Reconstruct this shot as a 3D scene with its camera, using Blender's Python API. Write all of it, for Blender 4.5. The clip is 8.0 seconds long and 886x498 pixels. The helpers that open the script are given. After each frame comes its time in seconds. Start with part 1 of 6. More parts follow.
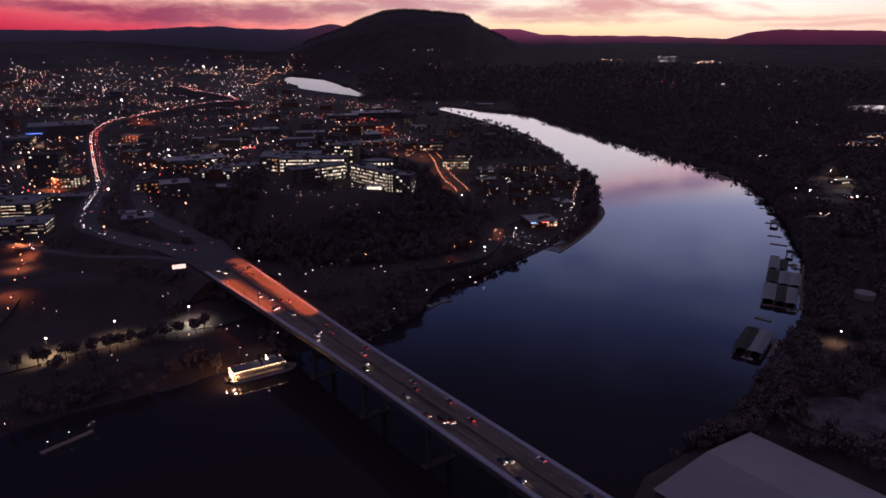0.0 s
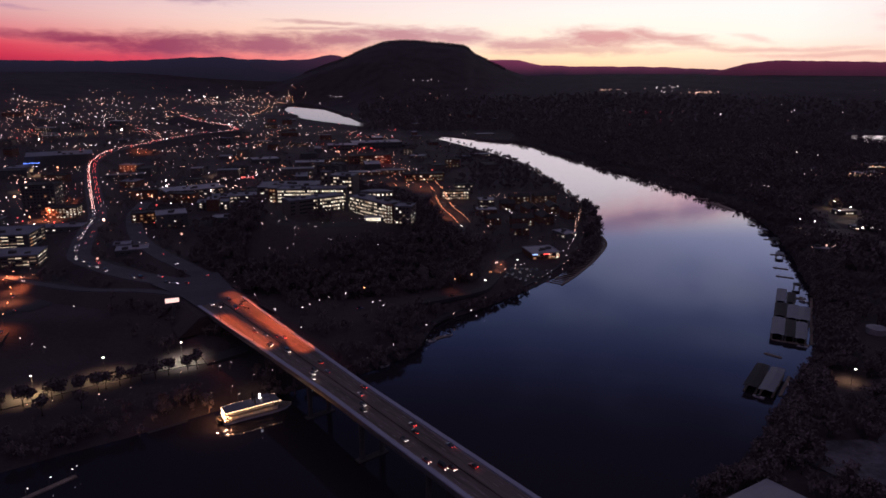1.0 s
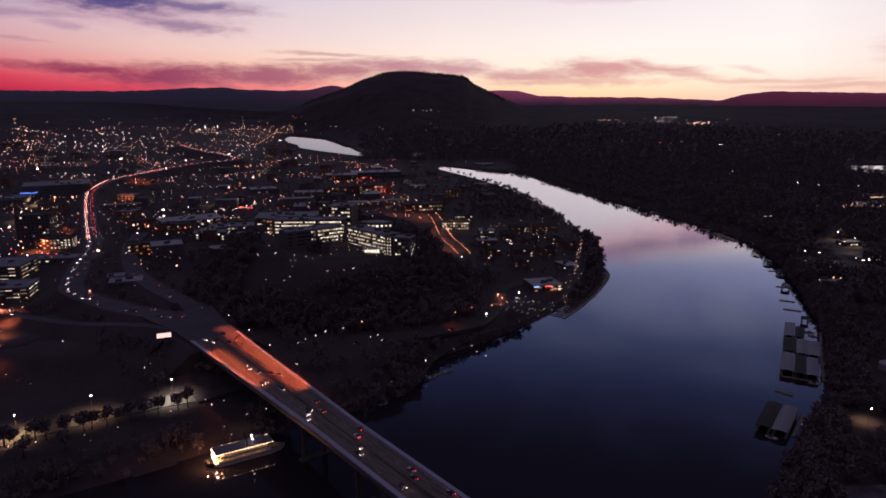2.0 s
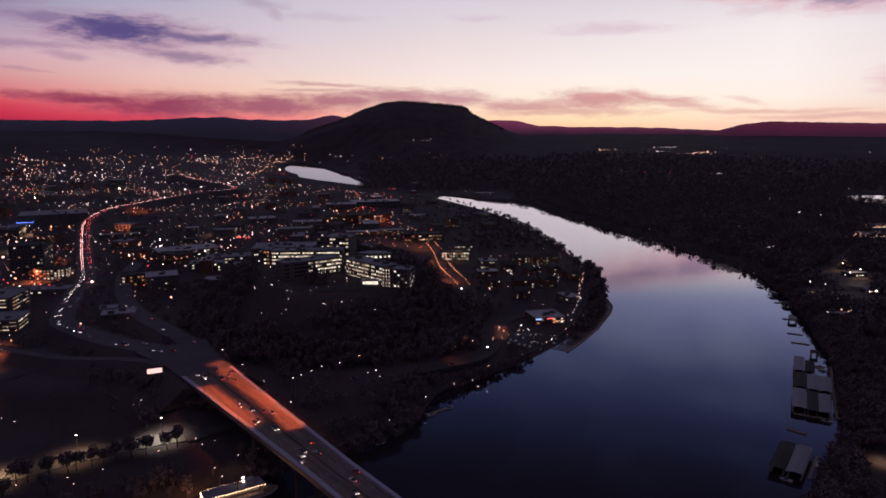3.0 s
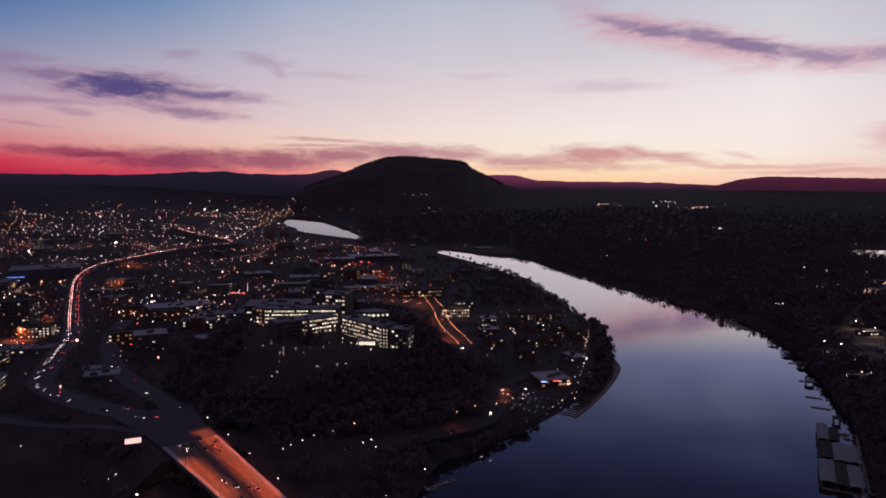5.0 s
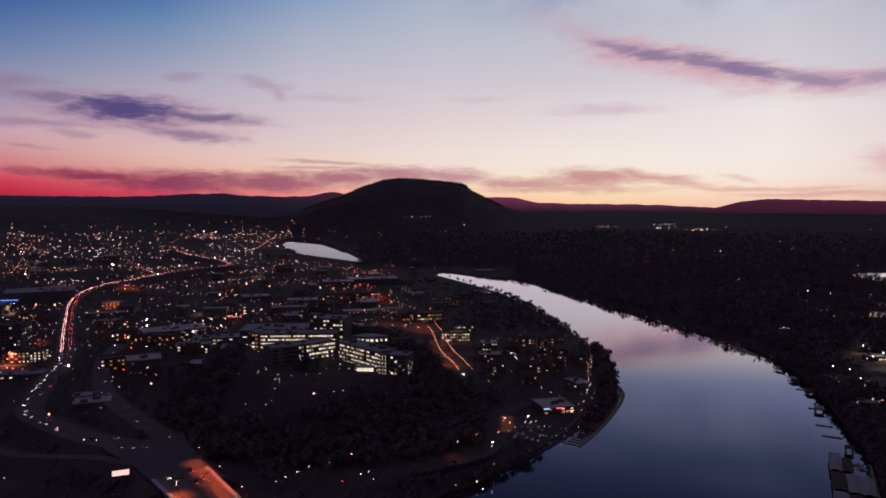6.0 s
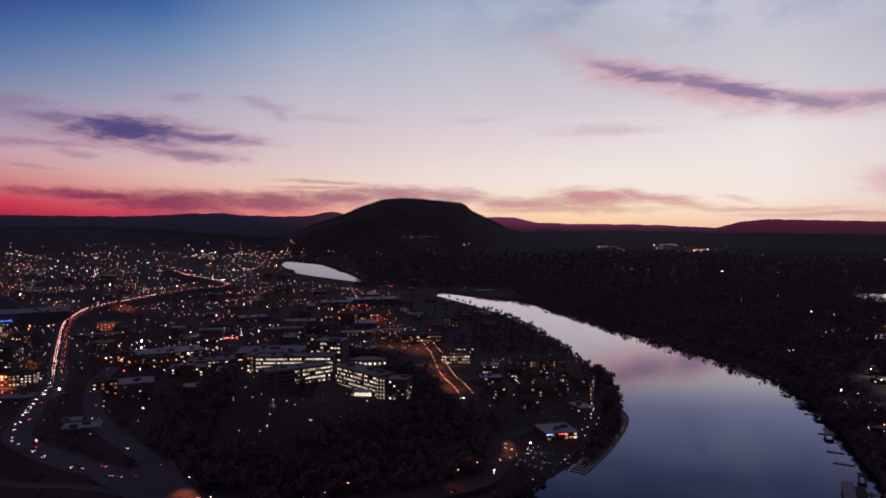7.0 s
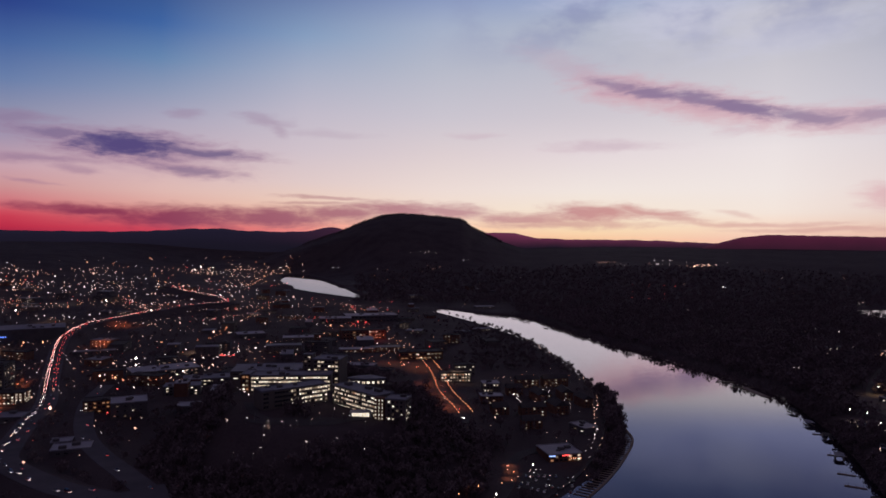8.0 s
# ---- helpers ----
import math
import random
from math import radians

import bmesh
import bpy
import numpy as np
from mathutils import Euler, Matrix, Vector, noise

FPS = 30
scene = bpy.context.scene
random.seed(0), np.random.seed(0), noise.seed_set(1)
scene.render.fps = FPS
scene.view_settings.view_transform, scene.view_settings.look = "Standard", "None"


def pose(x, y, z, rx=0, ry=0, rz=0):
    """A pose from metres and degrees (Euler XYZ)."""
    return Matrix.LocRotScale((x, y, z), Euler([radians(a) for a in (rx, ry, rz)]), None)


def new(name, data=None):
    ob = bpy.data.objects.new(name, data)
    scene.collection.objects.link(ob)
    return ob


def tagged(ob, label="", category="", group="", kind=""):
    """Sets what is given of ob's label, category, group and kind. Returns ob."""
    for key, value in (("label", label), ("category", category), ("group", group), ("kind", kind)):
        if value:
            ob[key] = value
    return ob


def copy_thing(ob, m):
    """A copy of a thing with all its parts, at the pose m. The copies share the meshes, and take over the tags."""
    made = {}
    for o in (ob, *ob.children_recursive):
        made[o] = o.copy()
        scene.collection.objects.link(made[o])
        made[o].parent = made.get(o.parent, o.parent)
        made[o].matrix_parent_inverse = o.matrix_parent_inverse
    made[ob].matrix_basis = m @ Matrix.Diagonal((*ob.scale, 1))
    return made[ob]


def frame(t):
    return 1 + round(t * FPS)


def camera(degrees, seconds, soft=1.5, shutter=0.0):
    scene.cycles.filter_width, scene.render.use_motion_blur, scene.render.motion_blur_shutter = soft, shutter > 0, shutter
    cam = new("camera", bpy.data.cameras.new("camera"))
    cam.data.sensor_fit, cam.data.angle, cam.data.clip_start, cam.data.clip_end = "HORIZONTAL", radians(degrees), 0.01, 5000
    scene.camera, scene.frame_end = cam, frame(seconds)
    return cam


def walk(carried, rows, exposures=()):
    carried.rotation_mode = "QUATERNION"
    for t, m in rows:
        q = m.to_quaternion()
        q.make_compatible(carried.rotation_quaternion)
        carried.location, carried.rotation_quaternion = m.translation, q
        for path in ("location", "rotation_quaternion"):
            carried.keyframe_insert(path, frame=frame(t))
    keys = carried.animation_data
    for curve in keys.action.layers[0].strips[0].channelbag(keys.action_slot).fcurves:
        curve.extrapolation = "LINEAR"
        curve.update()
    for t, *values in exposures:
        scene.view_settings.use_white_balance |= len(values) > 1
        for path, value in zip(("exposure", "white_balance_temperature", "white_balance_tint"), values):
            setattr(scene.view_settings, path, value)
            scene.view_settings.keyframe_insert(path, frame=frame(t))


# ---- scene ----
cam = camera(65.5, 8.0, soft=1.65)
# seconds, x, y, z, yaw, pitch, roll: a level flight down the river while the lens tips up
ROWS = [
    (0.0, 0.00, 0.00, 200.00, -0.000, -17.190, 0.014),
    (0.5, -0.33, 6.50, 199.99, -0.020, -16.019, -0.010),
    (1.0, -0.65, 12.99, 199.99, -0.041, -14.833, -0.033),
    (1.5, -0.94, 19.48, 199.98, -0.063, -13.634, -0.057),
    (3.0, -1.68, 38.97, 199.91, -0.125, -10.051, -0.129),
    (3.5, -1.96, 45.50, 199.90, -0.140, -8.880, -0.152),
    (4.0, -2.25, 52.04, 199.88, -0.155, -7.737, -0.176),
    (4.5, -2.54, 58.57, 199.87, -0.170, -6.628, -0.200),
    (6.0, -3.41, 78.14, 199.96, -0.221, -3.774, -0.269),
    (6.5, -3.62, 84.66, 200.11, -0.241, -2.917, -0.293),
    (7.0, -3.82, 91.16, 200.24, -0.262, -2.125, -0.316),
    (7.5, -4.06, 97.63, 200.31, -0.282, -1.429, -0.338),
    (8.0, -4.31, 104.09, 200.29, -0.300, -0.841, -0.361),
]
walk(cam, [(t, pose(x, y, z, 90 + pitch, roll, yaw)) for t, x, y, z, yaw, pitch, roll in ROWS],
     exposures=((0.0, 0.3), (2.0, 0.2), (4.0, 0.06), (8.0, -0.04)))


# ---- sky after sunset ----
def lin(r, g, b):
    """Display values 0-255 to linear light."""
    return tuple(((c / 255 + 0.055) / 1.055) ** 2.4 if c > 10 else c / 255 / 12.92 for c in (r, g, b)) + (1.0,)


class Nodes:
    """Short hand for building node trees."""

    def __init__(self, tree):
        self.tree = tree

    def add(self, kind):
        return self.tree.nodes.new(kind)

    def put(self, socket, value):
        if isinstance(value, bpy.types.NodeSocket):
            self.tree.links.new(value, socket)
        else:
            socket.default_value = value

    def math(self, op, a, b=0.0, c=0.0, clamp=False):
        n = self.add("ShaderNodeMath")
        n.operation, n.use_clamp = op, clamp
        for socket, value in zip(n.inputs, (a, b, c)):
            self.put(socket, value)
        return n.outputs[0]

    def ramp(self, fac, stops, ease="LINEAR"):
        n = self.add("ShaderNodeValToRGB")
        n.color_ramp.interpolation = ease
        while len(n.color_ramp.elements) < len(stops):
            n.color_ramp.elements.new(0.5)
        for e, (at, colour) in zip(n.color_ramp.elements, stops):
            e.position, e.color = at, colour
        self.put(n.inputs[0], fac)
        return n.outputs[0]

    def span(self, value, a, b, c=0.0, d=1.0, smooth=True):
        n = self.add("ShaderNodeMapRange")
        n.interpolation_type = "SMOOTHSTEP" if smooth else "LINEAR"
        for socket, v in zip(n.inputs, (value, a, b, c, d)):
            self.put(socket, v)
        return n.outputs[0]

    def mix(self, fac, a, b, blend="MIX"):
        n = self.add("ShaderNodeMix")
        n.data_type, n.blend_type = "RGBA", blend
        for i, v in ((0, fac), (6, a), (7, b)):
            self.put(n.inputs[i], v)
        return n.outputs[2]

    def noise(self, vector, scale, detail=4.0, rough=0.55):
        n = self.add("ShaderNodeTexNoise")
        self.put(n.inputs["Vector"], vector)
        for key, v in (("Scale", scale), ("Detail", detail), ("Roughness", rough)):
            n.inputs[key].default_value = v
        return n.outputs[0]

    def xyz(self, x, y, z=0.0):
        n = self.add("ShaderNodeCombineXYZ")
        for socket, v in zip(n.inputs, (x, y, z)):
            self.put(socket, v)
        return n.outputs[0]


world = bpy.data.worlds.new("dusk")
scene.world = world
world.use_nodes = True
world.node_tree.nodes.clear()
S = Nodes(world.node_tree)
way = S.add("ShaderNodeSeparateXYZ")
S.put(way.inputs[0], S.add("ShaderNodeTexCoord").outputs["Generated"])
AZ = S.math("MULTIPLY", S.math("ARCTAN2", way.outputs[0], way.outputs[1]), 57.2958)
EL = S.math("MULTIPLY", S.math("ARCSINE", way.outputs[2]), 57.2958)
height = S.math("DIVIDE", S.math("MAXIMUM", EL, 0.0), 90.0)

# the sky's colour by elevation, on bearings from the red south-west round to the afterglow
HIGH_GLOW = ((19, (158, 172, 206)), (23, (112, 122, 168)), (28, (70, 72, 96)), (36, (60, 56, 66)), (46, (84, 73, 86)), (58, (126, 111, 136)), (90, (134, 118, 146)))
HIGH_SIDE = ((19, (30, 58, 120)), (23, (34, 54, 98)), (28, (40, 45, 66)), (36, (50, 46, 56)), (46, (76, 66, 78)), (58, (124, 109, 135)), (90, (134, 118, 146)))
BEARINGS = (
    (-32, 1.0, ((0, (138, 34, 66)), (0.7, (188, 46, 72)), (1.6, (206, 66, 86)), (2.4, (210, 116, 124)), (3.6, (206, 150, 152)), (5, (202, 164, 176)), (7, (164, 150, 176)), (9, (140, 144, 174)), (11, (106, 128, 172)), (13.5, (72, 102, 160)), (16, (46, 68, 138)))),
    (-22, 0.8, ((0, (190, 60, 84)), (0.7, (214, 76, 94)), (1.6, (222, 118, 124)), (2.4, (226, 168, 158)), (3.6, (226, 186, 180)), (5, (218, 186, 188)), (7, (194, 174, 189)), (9, (174, 168, 190)), (11, (146, 156, 185)), (13.5, (104, 136, 178)), (16, (64, 102, 164)))),
    (-11, 0.4, ((0, (226, 120, 124)), (0.9, (242, 150, 140)), (1.8, (246, 196, 172)), (3, (240, 208, 190)), (4.5, (228, 205, 203)), (7, (212, 197, 206)), (10, (196, 189, 204)), (13, (172, 178, 200)), (16, (136, 160, 194)))),
    (0, 0.12, ((0, (250, 184, 152)), (1.0, (252, 208, 178)), (2.2, (247, 224, 206)), (4, (240, 222, 216)), (7, (224, 209, 212)), (10, (205, 199, 210)), (14, (184, 188, 204)), (17, (168, 179, 203)))),
    (12, 0.0, ((0, (252, 202, 162)), (0.9, (252, 224, 184)), (2.2, (249, 232, 212)), (4, (244, 232, 226)), (7, (230, 217, 221)), (10, (210, 202, 211)), (14, (190, 190, 204)), (17, (178, 184, 202)))),
    (26, 0.0, ((0, (246, 196, 178)), (0.9, (250, 218, 196)), (2.2, (247, 232, 222)), (4, (244, 233, 229)), (7, (238, 228, 229)), (10, (216, 210, 217)), (14, (201, 199, 209)), (17, (200, 199, 211)))),
    (58, 1.0, ((0, (170, 90, 100)), (3, (206, 160, 160)), (9, (160, 165, 190)), (16, (70, 96, 150)))),
)
sky = None
for bearing, dark, low_stops in BEARINGS:
    high_stops = [(a[0], tuple(p + (q - p) * dark for p, q in zip(a[1], b[1]))) for a, b in zip(HIGH_GLOW, HIGH_SIDE)]
    column = S.ramp(height, [(el / 90, lin(*c)) for el, c in (*low_stops, *high_stops)])
    sky = column if sky is None else S.mix(S.span(AZ, before, bearing, smooth=False), sky, column)
    before = bearing
away_sky = S.ramp(height, [(el / 90, lin(*c)) for el, c in ((0, (88, 68, 86)), (8, (84, 68, 94)), (25, (78, 66, 88)), (50, (112, 98, 124)), (90, (134, 118, 146)))])
sky = S.mix(S.span(S.math("ABSOLUTE", AZ), 46, 120), sky, away_sky)

# thin clouds: soft bodies with drawn-out tails, their outlines bent by slow eddies and frayed a little
eddy = S.noise(S.xyz(S.math("MULTIPLY", AZ, 0.2), S.math("MULTIPLY", EL, 0.55)), 1.0, 3.0, 0.5)
swirl = S.noise(S.xyz(S.math("MULTIPLY", AZ, 0.22), S.math("MULTIPLY", EL, 0.6), 7.3), 1.0, 3.0, 0.5)
CAZ = S.math("ADD", AZ, S.math("MULTIPLY", S.math("SUBTRACT", eddy, 0.5), 3.2))
CEL = S.math("ADD", EL, S.math("MULTIPLY", S.math("SUBTRACT", swirl, 0.42), 1.0))
wisps = S.noise(S.xyz(S.math("MULTIPLY", CAZ, 0.55), S.math("MULTIPLY", CEL, 2.2)), 1.0, 5.0, 0.62)
fray = S.math("MULTIPLY", S.math("SUBTRACT", wisps, 0.5), 1.15)


def cloud(az, el, wide, tall, slope, dense):
    a = S.math("SUBTRACT", CAZ, az)
    e = S.math("SUBTRACT", S.math("SUBTRACT", CEL, el), S.math("MULTIPLY", a, slope))
    a, e = S.math("DIVIDE", a, wide), S.math("DIVIDE", e, tall)
    d = S.math("SQRT", S.math("ADD", S.math("MULTIPLY", a, a), S.math("MULTIPLY", e, e)))
    return S.math("MULTIPLY", S.span(S.math("ADD", fray, d), 1.25, 0.15), dense)


def bank(*clouds):
    total = cloud(*clouds[0])
    for c in clouds[1:]:
        total = S.math("MAXIMUM", total, cloud(*c))
    return total


# bearing, elevation, half width, half height, slope, density
west_high = bank((-24.2, 6.95, 6.4, 1.4, -0.03, 0.97), (-19.2, 6.75, 6.4, 0.62, -0.05, 0.78), (-28.8, 7.5, 4.0, 0.55, -0.05, 0.65), (-19.9, 5.4, 5.0, 0.62, -0.11, 0.66), (-31.4, 8.4, 3.4, 0.6, 0.0, 0.45), (-14.2, 9.5, 2.4, 0.6, -0.1, 0.36),
                 (-13.2, 8.9, 0.9, 0.7, -0.3, 0.32), (-20.2, 9.5, 1.7, 0.5, -0.05, 0.34), (-30.4, 5.6, 5.0, 0.45, 0.02, 0.5), (-27.9, 5.0, 2.0, 0.35, -0.1, 0.42), (-30.7, 4.0, 2.0, 0.2, -0.1, 0.4), (-9.5, 8.6, 4.0, 0.4, -0.03, 0.16))
east_high = bank((10.6, 13.8, 4.6, 1.4, -0.35, 0.3), (14.4, 12.25, 3.8, 0.85, -0.2, 0.66), (17.0, 11.6, 4.0, 0.85, -0.22, 0.8), (20.4, 11.0, 4.4, 0.9, -0.2, 0.78), (24.0, 10.05, 4.6, 0.95, -0.24, 0.86), (28.2, 9.15, 4.8, 0.9, -0.12, 0.7), (32.5, 8.9, 4.8, 0.85, 0.02, 0.6),
                 (13.9, 7.6, 5.6, 0.55, 0.0, 0.36), (2.9, 8.6, 2.4, 0.36, 0.0, 0.26), (23.2, 8.5, 2.0, 0.6, 0.1, 0.18))
blush = bank((16, 11.6, 6, 1.6, -0.2, 0.55), (22, 10.2, 8, 1.6, -0.2, 0.56), (30, 8.9, 6, 1.3, -0.05, 0.45), (-23, 6.3, 9, 1.7, -0.03, 0.38), (33, 3.3, 2.2, 1.1, 0.0, 0.5))
low = bank((-27.0, 2.05, 6.4, 0.42, -0.06, 0.92), (-20.5, 1.62, 7.6, 0.95, -0.02, 0.97), (-13.7, 1.75, 7.0, 1.0, 0.0, 0.95), (-8.3, 1.95, 4.6, 0.85, 0.0, 0.9), (-3.6, 2.4, 6.2, 0.9, 0.0, 0.85), (1.2, 2.3, 4.4, 0.8, -0.05, 0.8), (-9.2, 3.35, 4.6, 0.2, -0.05, 0.5),
           (-10.1, 2.85, 4.2, 0.24, -0.03, 0.5), (7.1, 1.8, 5.6, 0.75, -0.03, 0.8), (12.6, 2.15, 5.2, 1.0, 0.0, 0.95), (10.3, 1.3, 8.0, 0.5, 0.0, 0.65), (16.6, 2.4, 4.8, 0.5, -0.12, 0.85), (19.1, 1.75, 3.6, 0.36, -0.1, 0.65), (24.4, 1.4, 8.0, 0.24, 0.0, 0.55), (29.0, 0.95, 7.0, 0.3, 0.0, 0.55), (23.2, 2.1, 1.9, 0.2, -0.15, 0.35))
# paler cloud higher up, that only the river shows
banks_above = bank((19, 17.0, 6.0, 2.2, 0.0, 0.5), (27, 15.0, 8.0, 1.6, 0.1, 0.4), (12, 19.5, 5.0, 1.6, 0.1, 0.35), (24, 20.5, 6.0, 1.5, 0.0, 0.3))
sky = S.mix(banks_above, sky, lin(204, 204, 226))
patches = S.noise(S.xyz(S.math("MULTIPLY", AZ, 0.16), S.math("MULTIPLY", EL, 0.3), 2.0), 1.0, 4.0, 0.55)
veil = S.math("MULTIPLY", S.span(patches, 0.42, 0.68), S.math("MULTIPLY", S.span(EL, 12.5, 18, 0.0, 0.6), S.span(EL, 30, 23)))
sky = S.mix(S.math("MULTIPLY", veil, S.span(AZ, -4, 10)), sky, lin(136, 142, 182))
sky = S.mix(blush, sky, S.mix(S.span(AZ, -16, 0), lin(184, 144, 166), lin(214, 150, 164)))
sky = S.mix(west_high, sky, S.mix(S.span(west_high, 0.3, 0.9), lin(150, 112, 146), lin(82, 70, 124)))
sky = S.mix(east_high, sky, S.mix(S.span(east_high, 0.25, 0.75), lin(194, 156, 176), lin(126, 108, 148)))
sky = S.mix(low, sky, S.mix(S.span(AZ, -24, 2, smooth=False), lin(136, 52, 84), S.mix(S.span(AZ, 0, 16), lin(184, 124, 138), lin(206, 148, 146))))
shine = S.add("ShaderNodeBackground")
S.put(shine.inputs[0], sky)
shine.inputs[1].default_value = 1.0
S.tree.links.new(shine.outputs[0], S.add("ShaderNodeOutputWorld").inputs[0])


# ---- materials ----
def material(name, base, vary=(), scale=0.05, fine=1.5, rough=0.8, metal=0.0, bump=0.0, bump_scale=2.0, per_piece=0.0):
    """A surface with broad patches and fine grain between its base colour and the colours in vary."""
    m = bpy.data.materials.new(name)
    m.use_nodes = True
    n = Nodes(m.node_tree)
    shader = m.node_tree.nodes["Principled BSDF"]
    where = n.add("ShaderNodeTexCoord").outputs["Object"]
    colour = (*base, 1.0)
    if vary:
        broad, grain = n.noise(where, scale, 5.0, 0.6), n.noise(where, fine, 3.0, 0.6)
        blend = n.math("ADD", n.math("MULTIPLY", broad, 0.65), n.math("MULTIPLY", grain, 0.35))
        stops = [(0.36 + 0.3 * i / len(vary), (*c, 1.0)) for i, c in enumerate((base, *vary))]
        colour = n.ramp(blend, stops)
        n.put(shader.inputs["Roughness"], n.span(grain, 0.3, 0.7, max(rough - 0.12, 0.02), min(rough + 0.1, 1.0)))
    else:
        shader.inputs["Roughness"].default_value = rough
    if per_piece:
        tone = n.span(n.add("ShaderNodeObjectInfo").outputs["Random"], 0, 1, 1 - per_piece, 1 + per_piece, False)
        colour = n.mix(1.0, colour, n.xyz(tone, tone, tone), "MULTIPLY")
    n.put(shader.inputs["Base Color"], colour)
    shader.inputs["Metallic"].default_value = metal
    shader.inputs["Specular IOR Level"].default_value = 0.08 if rough > 0.79 else 0.5
    if bump:
        b = n.add("ShaderNodeBump")
        b.inputs["Strength"].default_value, b.inputs["Distance"].default_value = 1.0, bump
        n.put(b.inputs["Height"], n.noise(where, bump_scale, 4.0, 0.6))
        n.put(shader.inputs["Normal"], b.outputs[0])
    return m


def glow(name, colour, strength):
    """What gives off light itself: lamp glass, lit windows, lit signs."""
    m = bpy.data.materials.new(name)
    m.use_nodes = True
    shader = m.node_tree.nodes["Principled BSDF"]
    shader.inputs["Base Color"].default_value = (0.3, 0.3, 0.3, 1)
    shader.inputs["Emission Color"].default_value = (*colour, 1)
    shader.inputs["Emission Strength"].default_value = strength
    m.cycles.emission_sampling = "NONE"
    return m


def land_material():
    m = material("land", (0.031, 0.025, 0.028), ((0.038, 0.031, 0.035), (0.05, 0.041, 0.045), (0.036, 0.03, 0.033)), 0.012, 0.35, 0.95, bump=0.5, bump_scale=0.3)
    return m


def water_material():
    m = bpy.data.materials.new("river_water")
    m.use_nodes = True
    n = Nodes(m.node_tree)
    m.node_tree.nodes.remove(m.node_tree.nodes["Principled BSDF"])
    deep, mirror, blend, film = n.add("ShaderNodeBsdfDiffuse"), n.add("ShaderNodeBsdfGlossy"), n.add("ShaderNodeMixShader"), n.add("ShaderNodeFresnel")
    deep.inputs["Color"].default_value = (0.017, 0.0145, 0.018, 1)
    film.inputs["IOR"].default_value = 1.43
    where = n.add("ShaderNodeTexCoord").outputs["Object"]
    calm = n.noise(where, 0.006, 3.0, 0.5)
    down_river = n.add("ShaderNodeSeparateXYZ")
    n.put(down_river.inputs[0], where)
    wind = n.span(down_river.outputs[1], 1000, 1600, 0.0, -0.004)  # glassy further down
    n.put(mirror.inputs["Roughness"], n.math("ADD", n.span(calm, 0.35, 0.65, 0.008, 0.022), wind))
    # reflection colour tinted: the sky's blue-violet painted in the bend, warm cream far off
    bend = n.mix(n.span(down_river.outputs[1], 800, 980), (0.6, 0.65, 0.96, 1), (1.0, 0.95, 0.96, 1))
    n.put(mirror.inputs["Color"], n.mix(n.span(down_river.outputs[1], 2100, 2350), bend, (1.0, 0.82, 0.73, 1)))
    b = n.add("ShaderNodeBump")
    b.inputs["Strength"].default_value, b.inputs["Distance"].default_value = 1.0, 0.018
    ripple = n.math("ADD", n.noise(where, 0.35, 3.0, 0.6), n.math("MULTIPLY", n.noise(where, 0.05, 2.0, 0.5), 1.6))
    # down the valley the normals lean to the near side, to mirror brighter sky
    far = n.math("MAXIMUM", n.math("SUBTRACT", down_river.outputs[1], 1000.0), 0.0)
    bent = n.math("MINIMUM", far, 700.0)
    faces = n.math("DIVIDE", n.math("ADD", n.math("MULTIPLY", bent, bent), n.math("MULTIPLY", n.math("SUBTRACT", far, bent), 1400.0)), 1000.0)
    beyond = n.math("MULTIPLY", n.math("MAXIMUM", n.math("SUBTRACT", down_river.outputs[1], 2150.0), 0.0), 3.2)
    n.put(b.inputs["Height"], n.math("ADD", n.math("ADD", ripple, faces), beyond))
    for node in (mirror, film):
        n.put(node.inputs["Normal"], b.outputs[0])
    n.put(blend.inputs[0], n.ramp(film.outputs[0], [(u, (v, v, v, 1)) for u, v in ((0.0, 0.0), (0.1, 0.05), (0.17, 0.14), (0.28, 0.42), (0.38, 0.72), (0.5, 0.92), (1.0, 1.0))]))
    n.put(blend.inputs[1], deep.outputs[0])
    n.put(blend.inputs[2], mirror.outputs[0])
    n.put(m.node_tree.nodes["Material Output"].inputs[0], blend.outputs[0])
    return m


LAND = land_material()
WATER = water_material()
WOOD_BARK = material("bark", (0.03, 0.024, 0.02), ((0.05, 0.04, 0.033),), 0.3, 3.0, 0.95)
TWIGS = material("twigs", (0.09, 0.073, 0.079), ((0.108, 0.088, 0.095), (0.124, 0.102, 0.109)), 0.02, 0.6, 0.95)
ASPHALT = material("asphalt", (0.034, 0.033, 0.037), ((0.042, 0.041, 0.044), (0.052, 0.05, 0.052)), 0.04, 0.8, 0.88, bump=0.02, bump_scale=3.0)
CONCRETE = material("concrete", (0.22, 0.22, 0.215), ((0.28, 0.275, 0.265), (0.34, 0.33, 0.32)), 0.08, 1.0, 0.85, bump=0.02)
# pier concrete with the shade under the deck put into its colour
SHADED_CONCRETE = material("shaded_concrete", (0.045, 0.043, 0.042), ((0.06, 0.058, 0.056), (0.08, 0.077, 0.073)), 0.1, 1.0, 0.9)


def streaked(m, across, along):
    """Draws a material's noise out along x: tyre marks and runs of drip."""
    n = Nodes(m.node_tree)
    turn = n.add("ShaderNodeMapping")
    turn.inputs["Scale"].default_value = (along, across, 1.0)
    for link in [k for k in m.node_tree.links if k.from_node.bl_idname == "ShaderNodeTexCoord"]:
        n.put(turn.inputs[0], link.from_socket)
        n.put(link.to_socket, turn.outputs[0])


